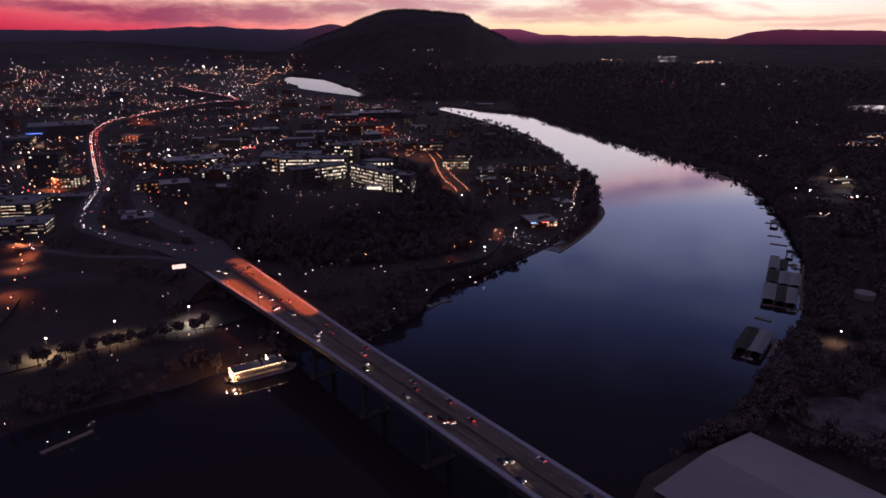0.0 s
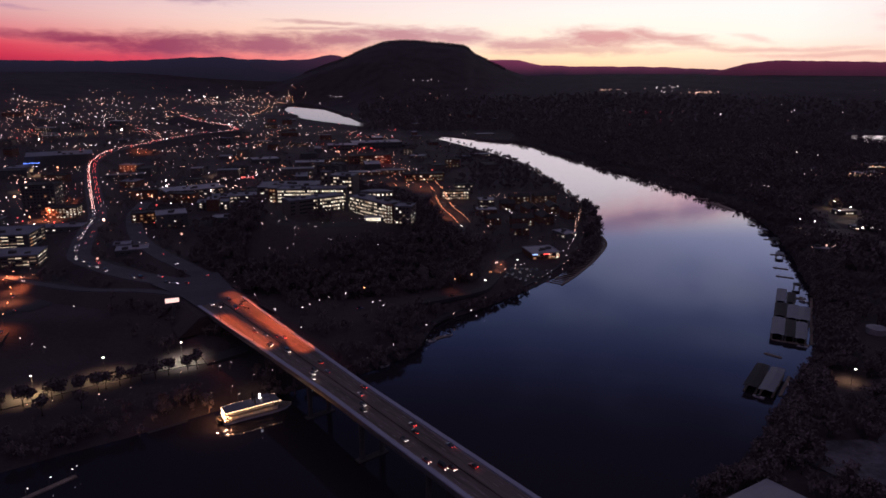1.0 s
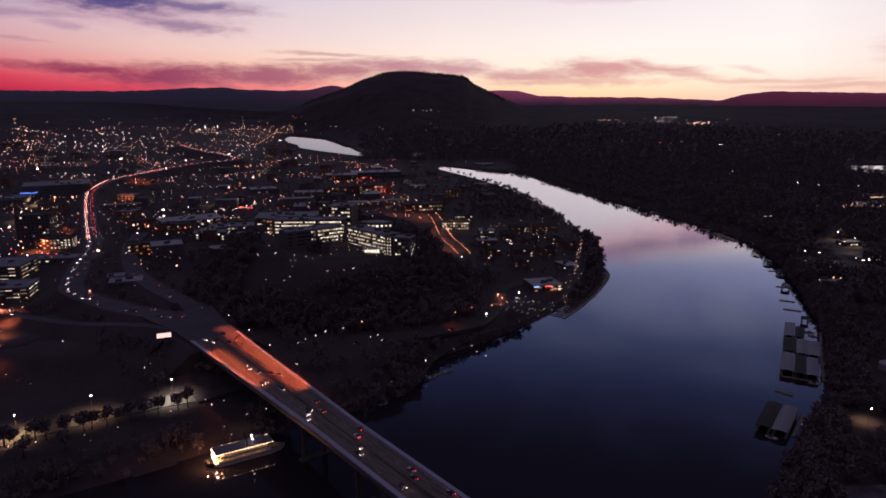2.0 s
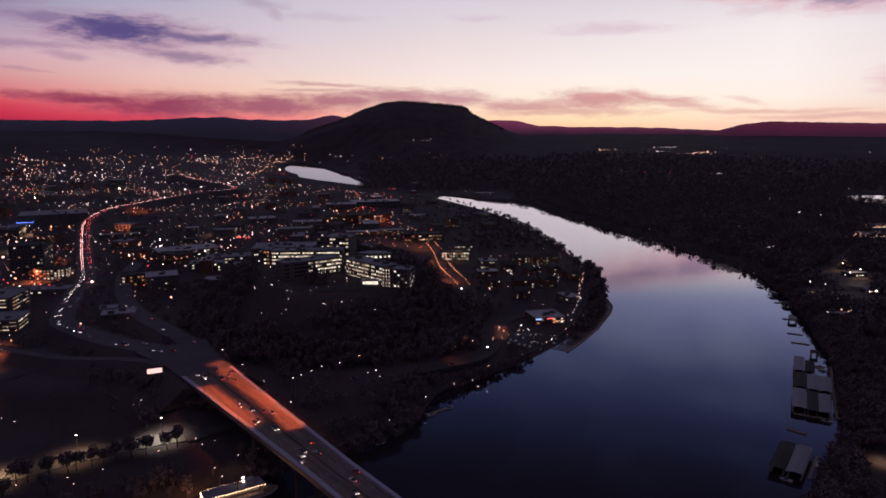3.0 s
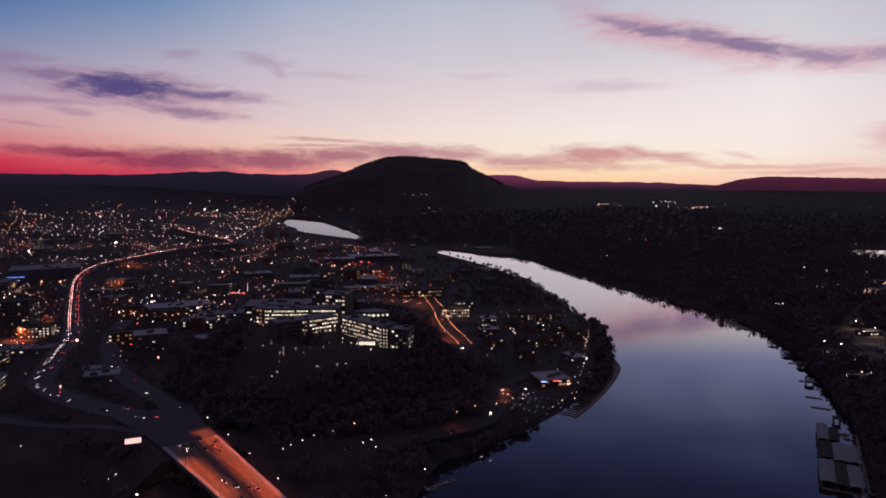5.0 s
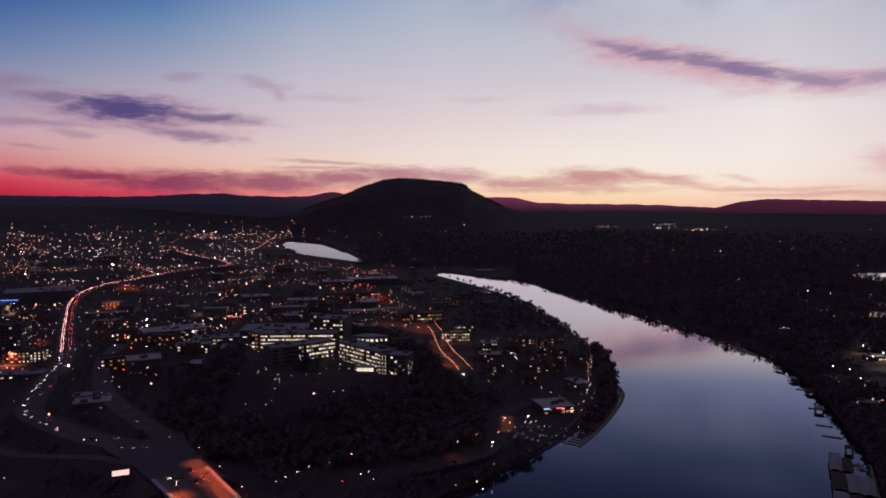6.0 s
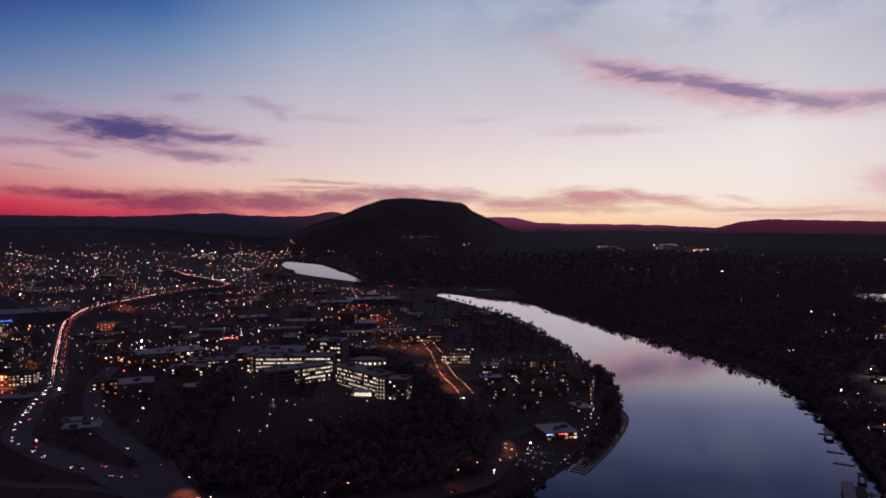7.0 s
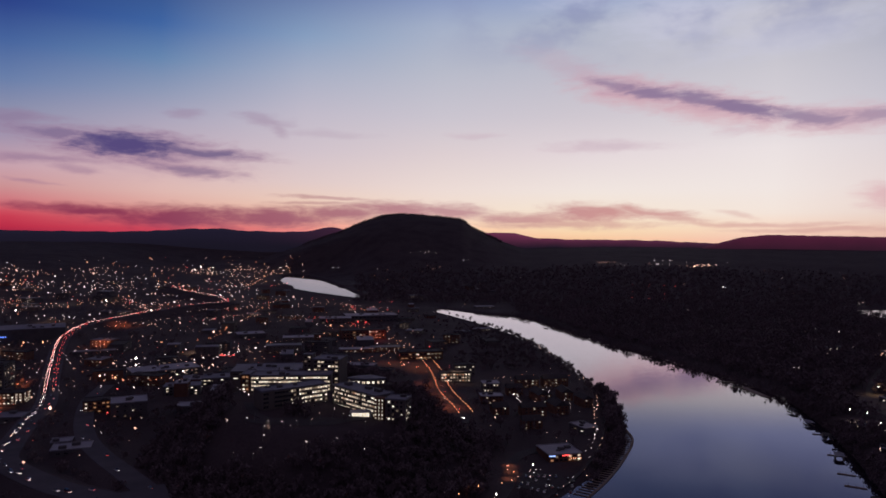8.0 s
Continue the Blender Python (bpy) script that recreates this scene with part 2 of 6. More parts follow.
DECK_CONCRETE = material("deck_concrete", (0.05, 0.044, 0.042), ((0.1, 0.087, 0.083), (0.15, 0.128, 0.122)), 0.3, 1.1, 0.9)
streaked(DECK_CONCRETE, 1.0, 0.06)
PALE_CONCRETE = material("pale_concrete", (0.2, 0.22, 0.29), ((0.25, 0.275, 0.35),), 0.07, 0.9, 0.85)
PAINT_WHITE = material("road_paint", (0.2, 0.19, 0.18), ((0.27, 0.26, 0.25),), 0.4, 3.0, 0.7)
STEEL = material("steel", (0.12, 0.125, 0.13), ((0.18, 0.185, 0.19),), 0.2, 2.0, 0.5, 0.8)


# ---- mesh tools ----
class Shape:
    """Collects boxes, prisms and rings into one mesh."""

    def __init__(self):
        self.v, self.f = [], []

    def face_set(self, verts, faces):
        k = len(self.v)
        self.v += [tuple(p) for p in verts]
        self.f += [tuple(i + k for i in f) for f in faces]
        return self

    def box(self, x0, y0, z0, x1, y1, z1, cut=0.0):
        """A box, its upper edges cut off by `cut`."""
        c = cut
        rings = [(x0, y0, x1, y1, z0), (x0, y0, x1, y1, z1 - c)] + ([(x0 + c, y0 + c, x1 - c, y1 - c, z1)] if c else [])
        v = [p for a, b, d, e, z in rings for p in ((a, b, z), (d, b, z), (d, e, z), (a, e, z))]
        f = [(3, 2, 1, 0)]
        for r in range(len(rings) - 1):
            f += [(4 * r + i, 4 * r + (i + 1) % 4, 4 * r + 4 + (i + 1) % 4, 4 * r + 4 + i) for i in range(4)]
        k = 4 * (len(rings) - 1)
        return self.face_set(v, f + [(k, k + 1, k + 2, k + 3)])

    def prism(self, outline, z0, z1):
        n = len(outline)
        v = [(x, y, z0) for x, y in outline] + [(x, y, z1) for x, y in outline]
        f = [(i, (i + 1) % n, n + (i + 1) % n, n + i) for i in range(n)]
        return self.face_set(v, f + [tuple(range(n - 1, -1, -1)), tuple(range(n, 2 * n))])

    def cone(self, a, b, ra, rb, n=6):
        """A tapered rod from a to b."""
        a, b = Vector(a), Vector(b)
        q = (b - a).to_track_quat("Z", "Y")
        ring = [Vector((math.cos(2 * math.pi * i / n), math.sin(2 * math.pi * i / n), 0)) for i in range(n)]
        v = [a + q @ (p * ra) for p in ring] + [b + q @ (p * rb) for p in ring]
        f = [(i, (i + 1) % n, n + (i + 1) % n, n + i) for i in range(n)]
        return self.face_set(v, f + [tuple(range(n - 1, -1, -1)), tuple(range(n, 2 * n))])

    def ball(self, at, r, squash=1.0, n=6):
        """A small round body of three rings."""
        x, y, z = at
        v = [(x, y, z - r * squash)]
        for lift, wide in ((-0.6, 0.8), (0.0, 1.0), (0.6, 0.8)):
            v += [(x + r * wide * math.cos(2 * math.pi * i / n), y + r * wide * math.sin(2 * math.pi * i / n), z + r * lift * squash) for i in range(n)]
        v.append((x, y, z + r * squash))
        f = [(0, 1 + (i + 1) % n, 1 + i) for i in range(n)]
        for k in (0, 1):
            f += [(1 + k * n + i, 1 + k * n + (i + 1) % n, 1 + (k + 1) * n + (i + 1) % n, 1 + (k + 1) * n + i) for i in range(n)]
        f += [(1 + 2 * n + i, 1 + 2 * n + (i + 1) % n, 1 + 3 * n) for i in range(n)]
        return self.face_set(v, f)

    def mesh(self, name, mat):
        me = bpy.data.meshes.new(name)
        me.from_pydata(self.v, [], self.f)
        me.materials.append(mat)
        return me


def bulk_mesh(name, verts, faces, mat):
    """A mesh from arrays: verts n x 3, faces m x 3 or m x 4."""
    me = bpy.data.meshes.new(name)
    k = faces.shape[1]
    me.vertices.add(len(verts))
    me.vertices.foreach_set("co", np.asarray(verts, np.float32).ravel())
    me.loops.add(faces.size)
    me.loops.foreach_set("vertex_index", np.asarray(faces, np.int32).ravel())
    me.polygons.add(len(faces))
    me.polygons.foreach_set("loop_start", np.arange(0, faces.size, k, dtype=np.int32))
    me.update(calc_edges=True)
    me.validate()
    me.materials.append(mat)
    return me


def part(name, shape, mat, parent, label="", at=None):
    """One mesh object under a thing or under a part."""
    ob = new(name, shape if isinstance(shape, bpy.types.Mesh) else shape.mesh(name, mat))
    ob.parent = parent
    if at is not None:
        ob.matrix_basis = at
    return tagged(ob, label)


def thing(name, m, label, category, group="", kind=""):
    """An empty at a thing's base, to carry its parts."""
    ob = new(name)
    ob.empty_display_size = 0.5
    ob.matrix_basis = m
    return tagged(ob, label, category, group, kind)


def whole(name, shape, mat, label, category="", group="", kind="", at=None):
    ob = new(name, shape if isinstance(shape, bpy.types.Mesh) else shape.mesh(name, mat))
    if at is not None:
        ob.matrix_basis = at
    return tagged(ob, label, category, group, kind)


def smooth_line(points, step):
    """Points every `step` metres on a smooth line through the given ones, of any number of coordinates."""
    p = np.array([points[0], *points, points[-1]], float)
    p[0], p[-1] = 2 * p[1] - p[2], 2 * p[-2] - p[-3]
    out = []
    for a, b, c, d in zip(p, p[1:], p[2:], p[3:]):
        n = max(2, int(np.linalg.norm(c[:2] - b[:2]) / step))
        for u in np.arange(n) / n:
            out.append(0.5 * (2 * b + (c - a) * u + (2 * a - 5 * b + 4 * c - d) * u * u + (3 * b - a - 3 * c + d) * u ** 3))
    return np.array(out + [p[-2]])


# ---- the lie of the land: river banks, hill, ridges ----
LEFT_BANK = [(-620, -950), (-420, -300), (-330, 0), (-262, 200), (-232, 290), (-222, 319), (-174, 352), (-131, 385), (-89, 412), (-56, 434), (-26, 464), (-15, 491),
             (-4, 534), (25, 559), (48, 580), (83, 618), (113, 654), (148, 705), (178, 775), (190, 830), (207, 942), (209, 1119), (200, 1266), (171, 1481), (128, 1650), (70, 1805), (-4, 1985)]
RIGHT_BANK = [(3, 2057), (132, 1901), (205, 1858), (244, 1706), (304, 1455), (346, 1336), (387, 1185), (413, 1094), (430, 981), (414, 871), (383, 757), (355, 667),
              (322, 580), (280, 500), (258, 460), (230, 425), (183, 365), (146, 320), (92, 284), (68, 222), (100, 150), (140, 60), (110, -200), (-120, -950)]
FAR_REACH = [(-752, 3319), (-790, 3648), (-700, 3660), (-580, 3400), (-448, 3043), (-330, 2640), (-255, 2400), (-377, 2540), (-510, 2720), (-640, 2973)]
FAR_POOL = [(1166, 1973), (1240, 2110), (1420, 2080), (1500, 1950), (1320, 1880), (1179, 1856), (1153, 1884)]


def closed_line(points, step):
    return smooth_line([*points, points[0]], step)[:-1]


RIVER = np.vstack([smooth_line(LEFT_BANK, 25), smooth_line(RIGHT_BANK, 25)])
WATERS = [RIVER, closed_line(FAR_REACH, 60), closed_line(FAR_POOL, 40)]


def from_shore(x, y):
    """Metres from the nearest water's edge: more than 0 on land, less in the water."""
    if x.size == 1:
        px, py = x.ravel()[0], y.ravel()[0]
        best, wet = 1e9, False
        for line in WATERS:
            a, b = line, np.roll(line, -1, 0)
            d = b - a
            u = np.clip(((px - a[:, 0]) * d[:, 0] + (py - a[:, 1]) * d[:, 1]) / ((d * d).sum(1) + 1e-9), 0, 1)
            best = min(best, np.hypot(px - a[:, 0] - u * d[:, 0], py - a[:, 1] - u * d[:, 1]).min())
            cross = (a[:, 1] > py) != (b[:, 1] > py)
            wet ^= bool((cross & (px < a[:, 0] + (py - a[:, 1]) * d[:, 0] / np.where(cross, d[:, 1], 1))).sum() % 2)
        return np.full(x.shape, -best if wet else best)
    best = np.full(x.shape, 1e9)
    wet = np.zeros(x.shape, bool)
    for line in WATERS:
        inside = np.zeros(x.shape, bool)
        for (ax, ay), (bx, by) in zip(line, np.roll(line, -1, 0)):
            dx, dy = bx - ax, by - ay
            u = np.clip(((x - ax) * dx + (y - ay) * dy) / (dx * dx + dy * dy + 1e-9), 0, 1)
            best = np.minimum(best, np.hypot(x - ax - u * dx, y - ay - u * dy))
            if ay != by:
                inside ^= ((ay > y) != (by > y)) & (x < ax + (y - ay) * dx / (by - ay))
        wet |= inside
    return np.where(wet, -best, best)


def ease(v, a, b):
    u = np.clip((v - a) / (b - a), 0, 1)
    return u * u * (3 - 2 * u)


def waves(x, y, size, seed):
    """Gentle unevenness, -1 to 1."""
    r = np.random.RandomState(seed)
    total = np.zeros(np.shape(x))
    for k in range(7):
        a, s = r.uniform(0, 2 * np.pi), size * r.uniform(0.5, 1.6)
        total = total + np.sin((x * np.cos(a) + y * np.sin(a)) * 2 * np.pi / s + r.uniform(0, 6.3))
    return total / 7 * 1.6


HILL = (-97, 705)  # the wooded hill by the bridge
# the skyline of the far ridges: bearing, elevation in degrees
TABLE_MOUNTAIN = np.array([(-14, -1.6), (-12, -0.9), (-9.9, -0.1), (-8, 0.55), (-6.4, 1.27), (-5.4, 1.6), (-4.6, 1.84), (-3.4, 1.97), (-2.0, 1.95), (-0.5, 1.8), (0.9, 1.68), (1.8, 1.54), (2.15, 1.3), (2.5, 0.98), (3.4, 0.55),
                           (4.8, -0.1), (6.5, -0.7), (9, -1.5)])
RIGHT_RIDGE = np.array([(18, -1.4), (20.5, -0.5), (21.8, -0.1), (22.8, 0.17), (24, 0.36), (25, 0.47), (26.5, 0.42), (28.2, 0.4), (31.5, 0.33), (38, 0.3), (48, 0.5), (60, -0.8)])
FAR_RIDGE = np.array([(-180, 0.3), (-60, 0.3), (-31.5, 0.42), (-28, 0.4), (-24, 0.4), (-22, 0.5), (-19, 0.68), (-17.3, 0.7), (-15.5, 0.55), (-12.5, 0.48), (-10.6, 0.55), (-9.4, 0.82), (-8.7, 0.9), (-7.5, 0.65), (-3, 0.5),
                      (3.4, 0.5), (5, 0.55), (6.1, 0.5), (7.0, 0.28), (8, 0.1), (11, 0.02), (14, 0.02), (17, -0.02), (21, -0.2), (26, 0.0), (34, 0.2), (60, 0.3), (180, 0.3)])


def height_at(x, y):
    """The ground's height over the river."""
    x, y = np.asarray(x, float), np.asarray(y, float)
    shore = from_shore(x, y)
    d, az = np.hypot(x, y), np.degrees(np.arctan2(x, y))
    west = ease(x - 0.12 * (y - 800), -60, 140)  # 0 on the town's side, 1 on the flat bend
    base = 19 * (1 - west) + 8 * west
    base = base + (1 - west) * ease(y, 1500, 3600) * 45 + west * ease(y, 1200, 3600) * 40 * ease(az, -2, 14) + waves(x, y, 420, 3) * 2.2
    base = base + ease(d, 2500, 4750) * 105 * ease(np.abs(az), 70, 50)
    base = 5 + (base - 5) * (1 - ease(y, 780, 1050) * (1 - ease(shore, 30, 300 + 0.28 * np.maximum(y, 0))))  # flat shores further down the river
    park = ease(x, -330, -280) * ease(y, 500, 440)  # the low riverside lawn
    base = base * (1 - park) + 8 * park
    hill = ease(1.0 - np.hypot((x - HILL[0]) / np.where(x > HILL[0], 125, 150), (y - HILL[1]) / 165), 0.0, 0.42)
    base = base + hill * 40
    bed = -7.0
    z = bed + (base - bed) * ease(shore, -14, 26)
    back = ease(np.abs(az), 60, 90)
    for skyline, foot, crest, wild in ((TABLE_MOUNTAIN, 2900, 4600, 5),):
        top = 200 + crest * np.tan(np.radians(np.interp(az, skyline[:, 0], skyline[:, 1]))) - 20 * back
        rise = ease(d, foot, crest) * (1 - 0.5 * ease(d, crest, crest + 380)) * ease(shore, 0, 420)
        ragged = (waves(x, y, 260, 5) * wild + waves(x, y, 140, 6) * wild * 0.15) * ease(d, foot, crest)
        z = np.maximum(z, np.where((shore > 0) & (d > foot), (top - 10) * rise + 10 + ragged * 0.5, z))
    return z


def build_ground():
    fine = np.arange(-40, 40.01, 0.15)
    az = np.radians(np.concatenate([fine, np.arange(43, 318, 3.0)]))
    rad = [30.0]
    while rad[-1] < 4920:
        rad.append(rad[-1] * 1.009 + 0.4)
    rad = np.array(rad)
    r, a = np.meshgrid(rad, az, indexing="ij")
    x, y = r * np.sin(a), r * np.cos(a)
    z = height_at(x, y)
    n, k = x.shape
    v = np.stack([x.ravel(), y.ravel(), z.ravel()], 1)
    i, j = np.meshgrid(np.arange(n - 1), np.arange(k), indexing="ij")
    j2 = (j + 1) % k
    f = np.stack([i * k + j, (i + 1) * k + j, (i + 1) * k + j2, i * k + j2], -1).reshape(-1, 4)
    v = np.vstack([v, [(0, 0, float(height_at(0, 0)))]])
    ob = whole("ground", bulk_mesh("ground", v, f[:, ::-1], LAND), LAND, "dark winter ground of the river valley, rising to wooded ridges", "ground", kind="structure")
    ob.data.polygons.foreach_set("use_smooth", [True] * len(ob.data.polygons))
    return ob


build_ground()


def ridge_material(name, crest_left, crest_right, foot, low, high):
    """Distance haze and afterglow painted as emission: colder on one side, redder towards the glow, darker at the foot.
    """
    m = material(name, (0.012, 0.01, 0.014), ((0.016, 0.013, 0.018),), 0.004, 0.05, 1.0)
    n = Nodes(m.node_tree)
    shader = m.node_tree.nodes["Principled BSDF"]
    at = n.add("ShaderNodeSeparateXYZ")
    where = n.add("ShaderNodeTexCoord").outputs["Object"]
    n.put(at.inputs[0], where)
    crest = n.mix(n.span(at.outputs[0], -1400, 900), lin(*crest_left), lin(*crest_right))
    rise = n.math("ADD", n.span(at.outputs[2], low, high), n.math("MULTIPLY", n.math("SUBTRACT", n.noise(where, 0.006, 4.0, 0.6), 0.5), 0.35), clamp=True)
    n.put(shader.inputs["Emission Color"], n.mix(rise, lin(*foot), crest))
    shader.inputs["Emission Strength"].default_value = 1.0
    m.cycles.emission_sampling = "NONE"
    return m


def build_ridge(name, skyline, radius, mat, label):
    """A range of hills on the horizon, a backdrop behind everything else."""
    az = np.radians(np.arange(skyline[0, 0], skyline[-1, 0] + 0.01, 0.2))
    deg = np.degrees(az)
    top = 200 + radius * np.tan(np.radians(np.interp(deg, skyline[:, 0], skyline[:, 1]))) + waves(deg, deg * 0, 2.2, 9) * 2.5 + waves(deg, deg * 0, 0.5, 4) * 1.2
    rows = [(radius - 300, np.full(len(az), 10.0)), (radius - 160, 10 + (top - 10) * 0.62), (radius - 60, 10 + (top - 10) * 0.9), (radius, top), (radius + 50, top - 60)]
    v = np.vstack([np.column_stack([r * np.sin(az), r * np.cos(az), z]) for r, z in rows])
    k = len(az)
    i, j = np.meshgrid(np.arange(len(rows) - 1), np.arange(k - 1), indexing="ij")
    f = np.stack([i * k + j, i * k + j + 1, (i + 1) * k + j + 1, (i + 1) * k + j], -1).reshape(-1, 4)
    ob = whole(name, bulk_mesh(name, v, f, mat), mat, label, "backdrop", kind="structure")
    ob.data.polygons.foreach_set("use_smooth", [True] * len(ob.data.polygons))


build_ridge("backdrop_far_ridges", FAR_RIDGE, 4900, ridge_material("painted_haze_ridge", (27, 24, 40), (104, 46, 74), (22, 20, 32), 130, 245), "ridges along the horizon, purple haze painted on as glow")
build_ridge("backdrop_near_ridge", RIGHT_RIDGE, 4700, ridge_material("painted_afterglow_ridge", (60, 26, 46), (74, 28, 50), (23, 19, 28), 90, 240), "wooded ridge, red afterglow haze painted on as glow along its crest")
sea = Shape()
sea.prism([(-2600, -1400), (2600, -1400), (2600, 4000), (-2600, 4000)], -0.6, 0.0)
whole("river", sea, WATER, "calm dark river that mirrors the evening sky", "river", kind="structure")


def ground_z(x, y):
    return float(height_at(np.array([x]), np.array([y]))[0])


# ---- the highway bridge ----
DECK = 29.0
ALONG = Vector((0.6158, -0.7879, 0)).normalized()
ACROSS = Vector((0.7879, 0.6158, 0)).normalized()
BRIDGE_START = Vector((-167, 504, 0))


def on_bridge(s, across, z=0.0):
    p = BRIDGE_START + ALONG * s + ACROSS * across
    return Vector((p.x, p.y, DECK + z))


def bridge_pose(s, across, z=0.0):
    p = on_bridge(s, across, z)
    return pose(p.x, p.y, p.z, 0, 0, math.degrees(math.atan2(ALONG.y, ALONG.x)))


BRIDGE_HALF = ((0, 18.0), (45, 16.6), (100, 14.6), (180, 12.2), (560, 12.2))  # the deck widens towards the ramps


def half_width(s):
    return float(np.interp(s, *zip(*BRIDGE_HALF)))


def along_edge(side, inner, outer, z0, z1, cut=0.0):
    """A long strip that follows the deck's edge; inner and outer are distances in from it, or side 0 for the whole deck."""
    v = []
    for s, half in BRIDGE_HALF:
        a, b = (-half, half) if side == 0 else sorted((side * (half - inner), side * (half - outer)))
        v += [(s, a, z0), (s, a + cut, z1), (s, b - cut, z1), (s, b, z0)]
    n = len(BRIDGE_HALF)
    f = [(4 * i + k, 4 * i + 4 + k, 4 * i + 4 + (k + 1) % 4, 4 * i + (k + 1) % 4) for i in range(n - 1) for k in range(4)]
    return Shape().face_set(v, f + [(0, 1, 2, 3), (4 * n - 1, 4 * n - 2, 4 * n - 3, 4 * n - 4)])


def build_bridge():
    length = 560.0
    b = thing("highway_bridge", bridge_pose(0, 0), "long concrete highway bridge with steel girders over the river", "bridge")
    part("deck", along_edge(0, 0, 0, -0.6, 0), DECK_CONCRETE, b, "worn concrete deck with tyre-dark lanes")
    for side in (-1, 1):
        part("parapet", along_edge(side, 0, 2.5, 0.004, 0.6, 0.15), PALE_CONCRETE, b, "pale concrete parapet")
        part("girder", along_edge(side, 0.6, 1.3, -3.4, -0.604), STEEL, b)
        part("girder", Shape().box(0, side * 4 - 0.35, -3.4, length, side * 4 + 0.35, -0.604), STEEL, b)
        part("edge_line", along_edge(side, 3.1, 3.3, 0.004, 0.012), PAINT_WHITE, b)
    part("median_barrier", Shape().box(0, -0.3, 0.004, length, 0.3, 0.8, 0.15), DECK_CONCRETE, b, "worn concrete median barrier")
    dash = Shape().box(0, -0.09, 0.004, 3.5, 0.09, 0.012).mesh("lane_dash", PAINT_WHITE)
    for lane in (-7.2, -4.1, 4.1, 7.2):
        for s in range(0, int(length), 12):
            part("lane_dash", dash, PAINT_WHITE, b, at=pose(s, lane, 0))
    for s in range(36, 560, 58):
        pier = Shape()
        foot = on_bridge(s, 0)
        low = -6 - DECK
        for side in (-1, 1):
            pier.prism([(s + 1.3 * math.cos(a), side * 6.2 + 1.6 * math.sin(a)) for a in np.linspace(0, 2 * math.pi, 10, endpoint=False)], low, -5.2)
        pier.box(s - 1.5, -10.5, -5.2, s + 1.5, 10.5, -3.4, 0.2)
        pier.box(s - 2.2, -9.4, low, s + 2.2, 9.4, low + 6.8, 0.4)
        part("pier", pier, SHADED_CONCRETE, b, "concrete pier, its colour darkened as shade under the deck")
    return b


build_bridge()


def ribbon(line, width, thick, crown=0.0):
    """A road slab along a line of x, y, z: top and sides, in one mesh."""
    line = np.array(line, float)
    t = np.gradient(line[:, :2], axis=0)
    t /= np.linalg.norm(t, axis=1)[:, None]
    nrm = np.stack([t[:, 1], -t[:, 0]], 1)
    s = Shape()
    v = []
    for p, q in zip(line, nrm):
        for side, z in ((-1, -thick), (-1, 0), (1, 0), (1, -thick)):
            v.append((p[0] + side * q[0] * width / 2, p[1] + side * q[1] * width / 2, p[2] + z))
    f = [(4 * i + k, 4 * i + k + 1, 4 * i + k + 5, 4 * i + k + 4) for i in range(len(line) - 1) for k in range(3)]
    m = 4 * (len(line) - 1)
    return s.face_set(v, [tuple(reversed(q)) for q in f] + [(0, 1, 2, 3), (m + 3, m + 2, m + 1, m)])


PALE_ASPHALT = material("worn_asphalt", (0.05, 0.05, 0.06), ((0.062, 0.062, 0.073), (0.075, 0.075, 0.086)), 0.05, 0.8, 0.9)
FREEWAY = [(-192, 534, 28.5), (-204, 543, 28.5), (-225, 556, 28.4), (-265, 579, 26), (-315, 617, 24), (-346, 645, 24), (-364, 682, 24), (-392, 754, 24), (-418, 829, 24), (-499, 985, 25), (-613, 1210, 27), (-659, 1321, 28),
           (-688, 1452, 30), (-671, 1578, 31), (-655, 1674, 32), (-620, 1790, 34), (-556, 1880, 35), (-620, 2020, 36), (-755, 2163, 40), (-850, 2300, 44)]
FREEWAY_LINE = smooth_line(FREEWAY, 15)
FREEWAY_LINE[:, 2] += 0.3
fan = [on_bridge(s, a) for s, a in ((2, -18), (-34, -20), (-78, -29), (-78, 26), (-34, 20), (2, 18))]
whole("road_junction", Shape().prism([(p.x, p.y) for p in fan], DECK - 1.2, DECK - 0.06), PALE_ASPHALT, "broad worn asphalt where freeway, ramp and road meet the bridge", "road", kind="structure")


def embankment(line, half, slope=2.4):
    """An earth bank under a road: its shoulders at the road's height, its toes in the ground."""
    t = np.gradient(line[:, :2], axis=0)
    t /= np.linalg.norm(t, axis=1)[:, None]
    nrm = np.stack([t[:, 1], -t[:, 0]], 1)
    floor = height_at(line[:, 0], line[:, 1])
    v = []
    for p, q, g in zip(line, nrm, floor):
        toe = half + max(p[2] - g + 2, 0) * slope
        for reach, z in ((-toe, min(g, p[2]) - 2), (-half, p[2] - 0.45), (half, p[2] - 0.45), (toe, min(g, p[2]) - 2)):
            v.append((p[0] + q[0] * reach, p[1] + q[1] * reach, z))
    f = [(4 * i + k + 1, 4 * i + k, 4 * i + k + 4, 4 * i + k + 5) for i in range(len(line) - 1) for k in range(3)]
    m = 4 * (len(line) - 1)
    return Shape().face_set(v, f + [(0, 1, 2, 3), (m + 3, m + 2, m + 1, m)])


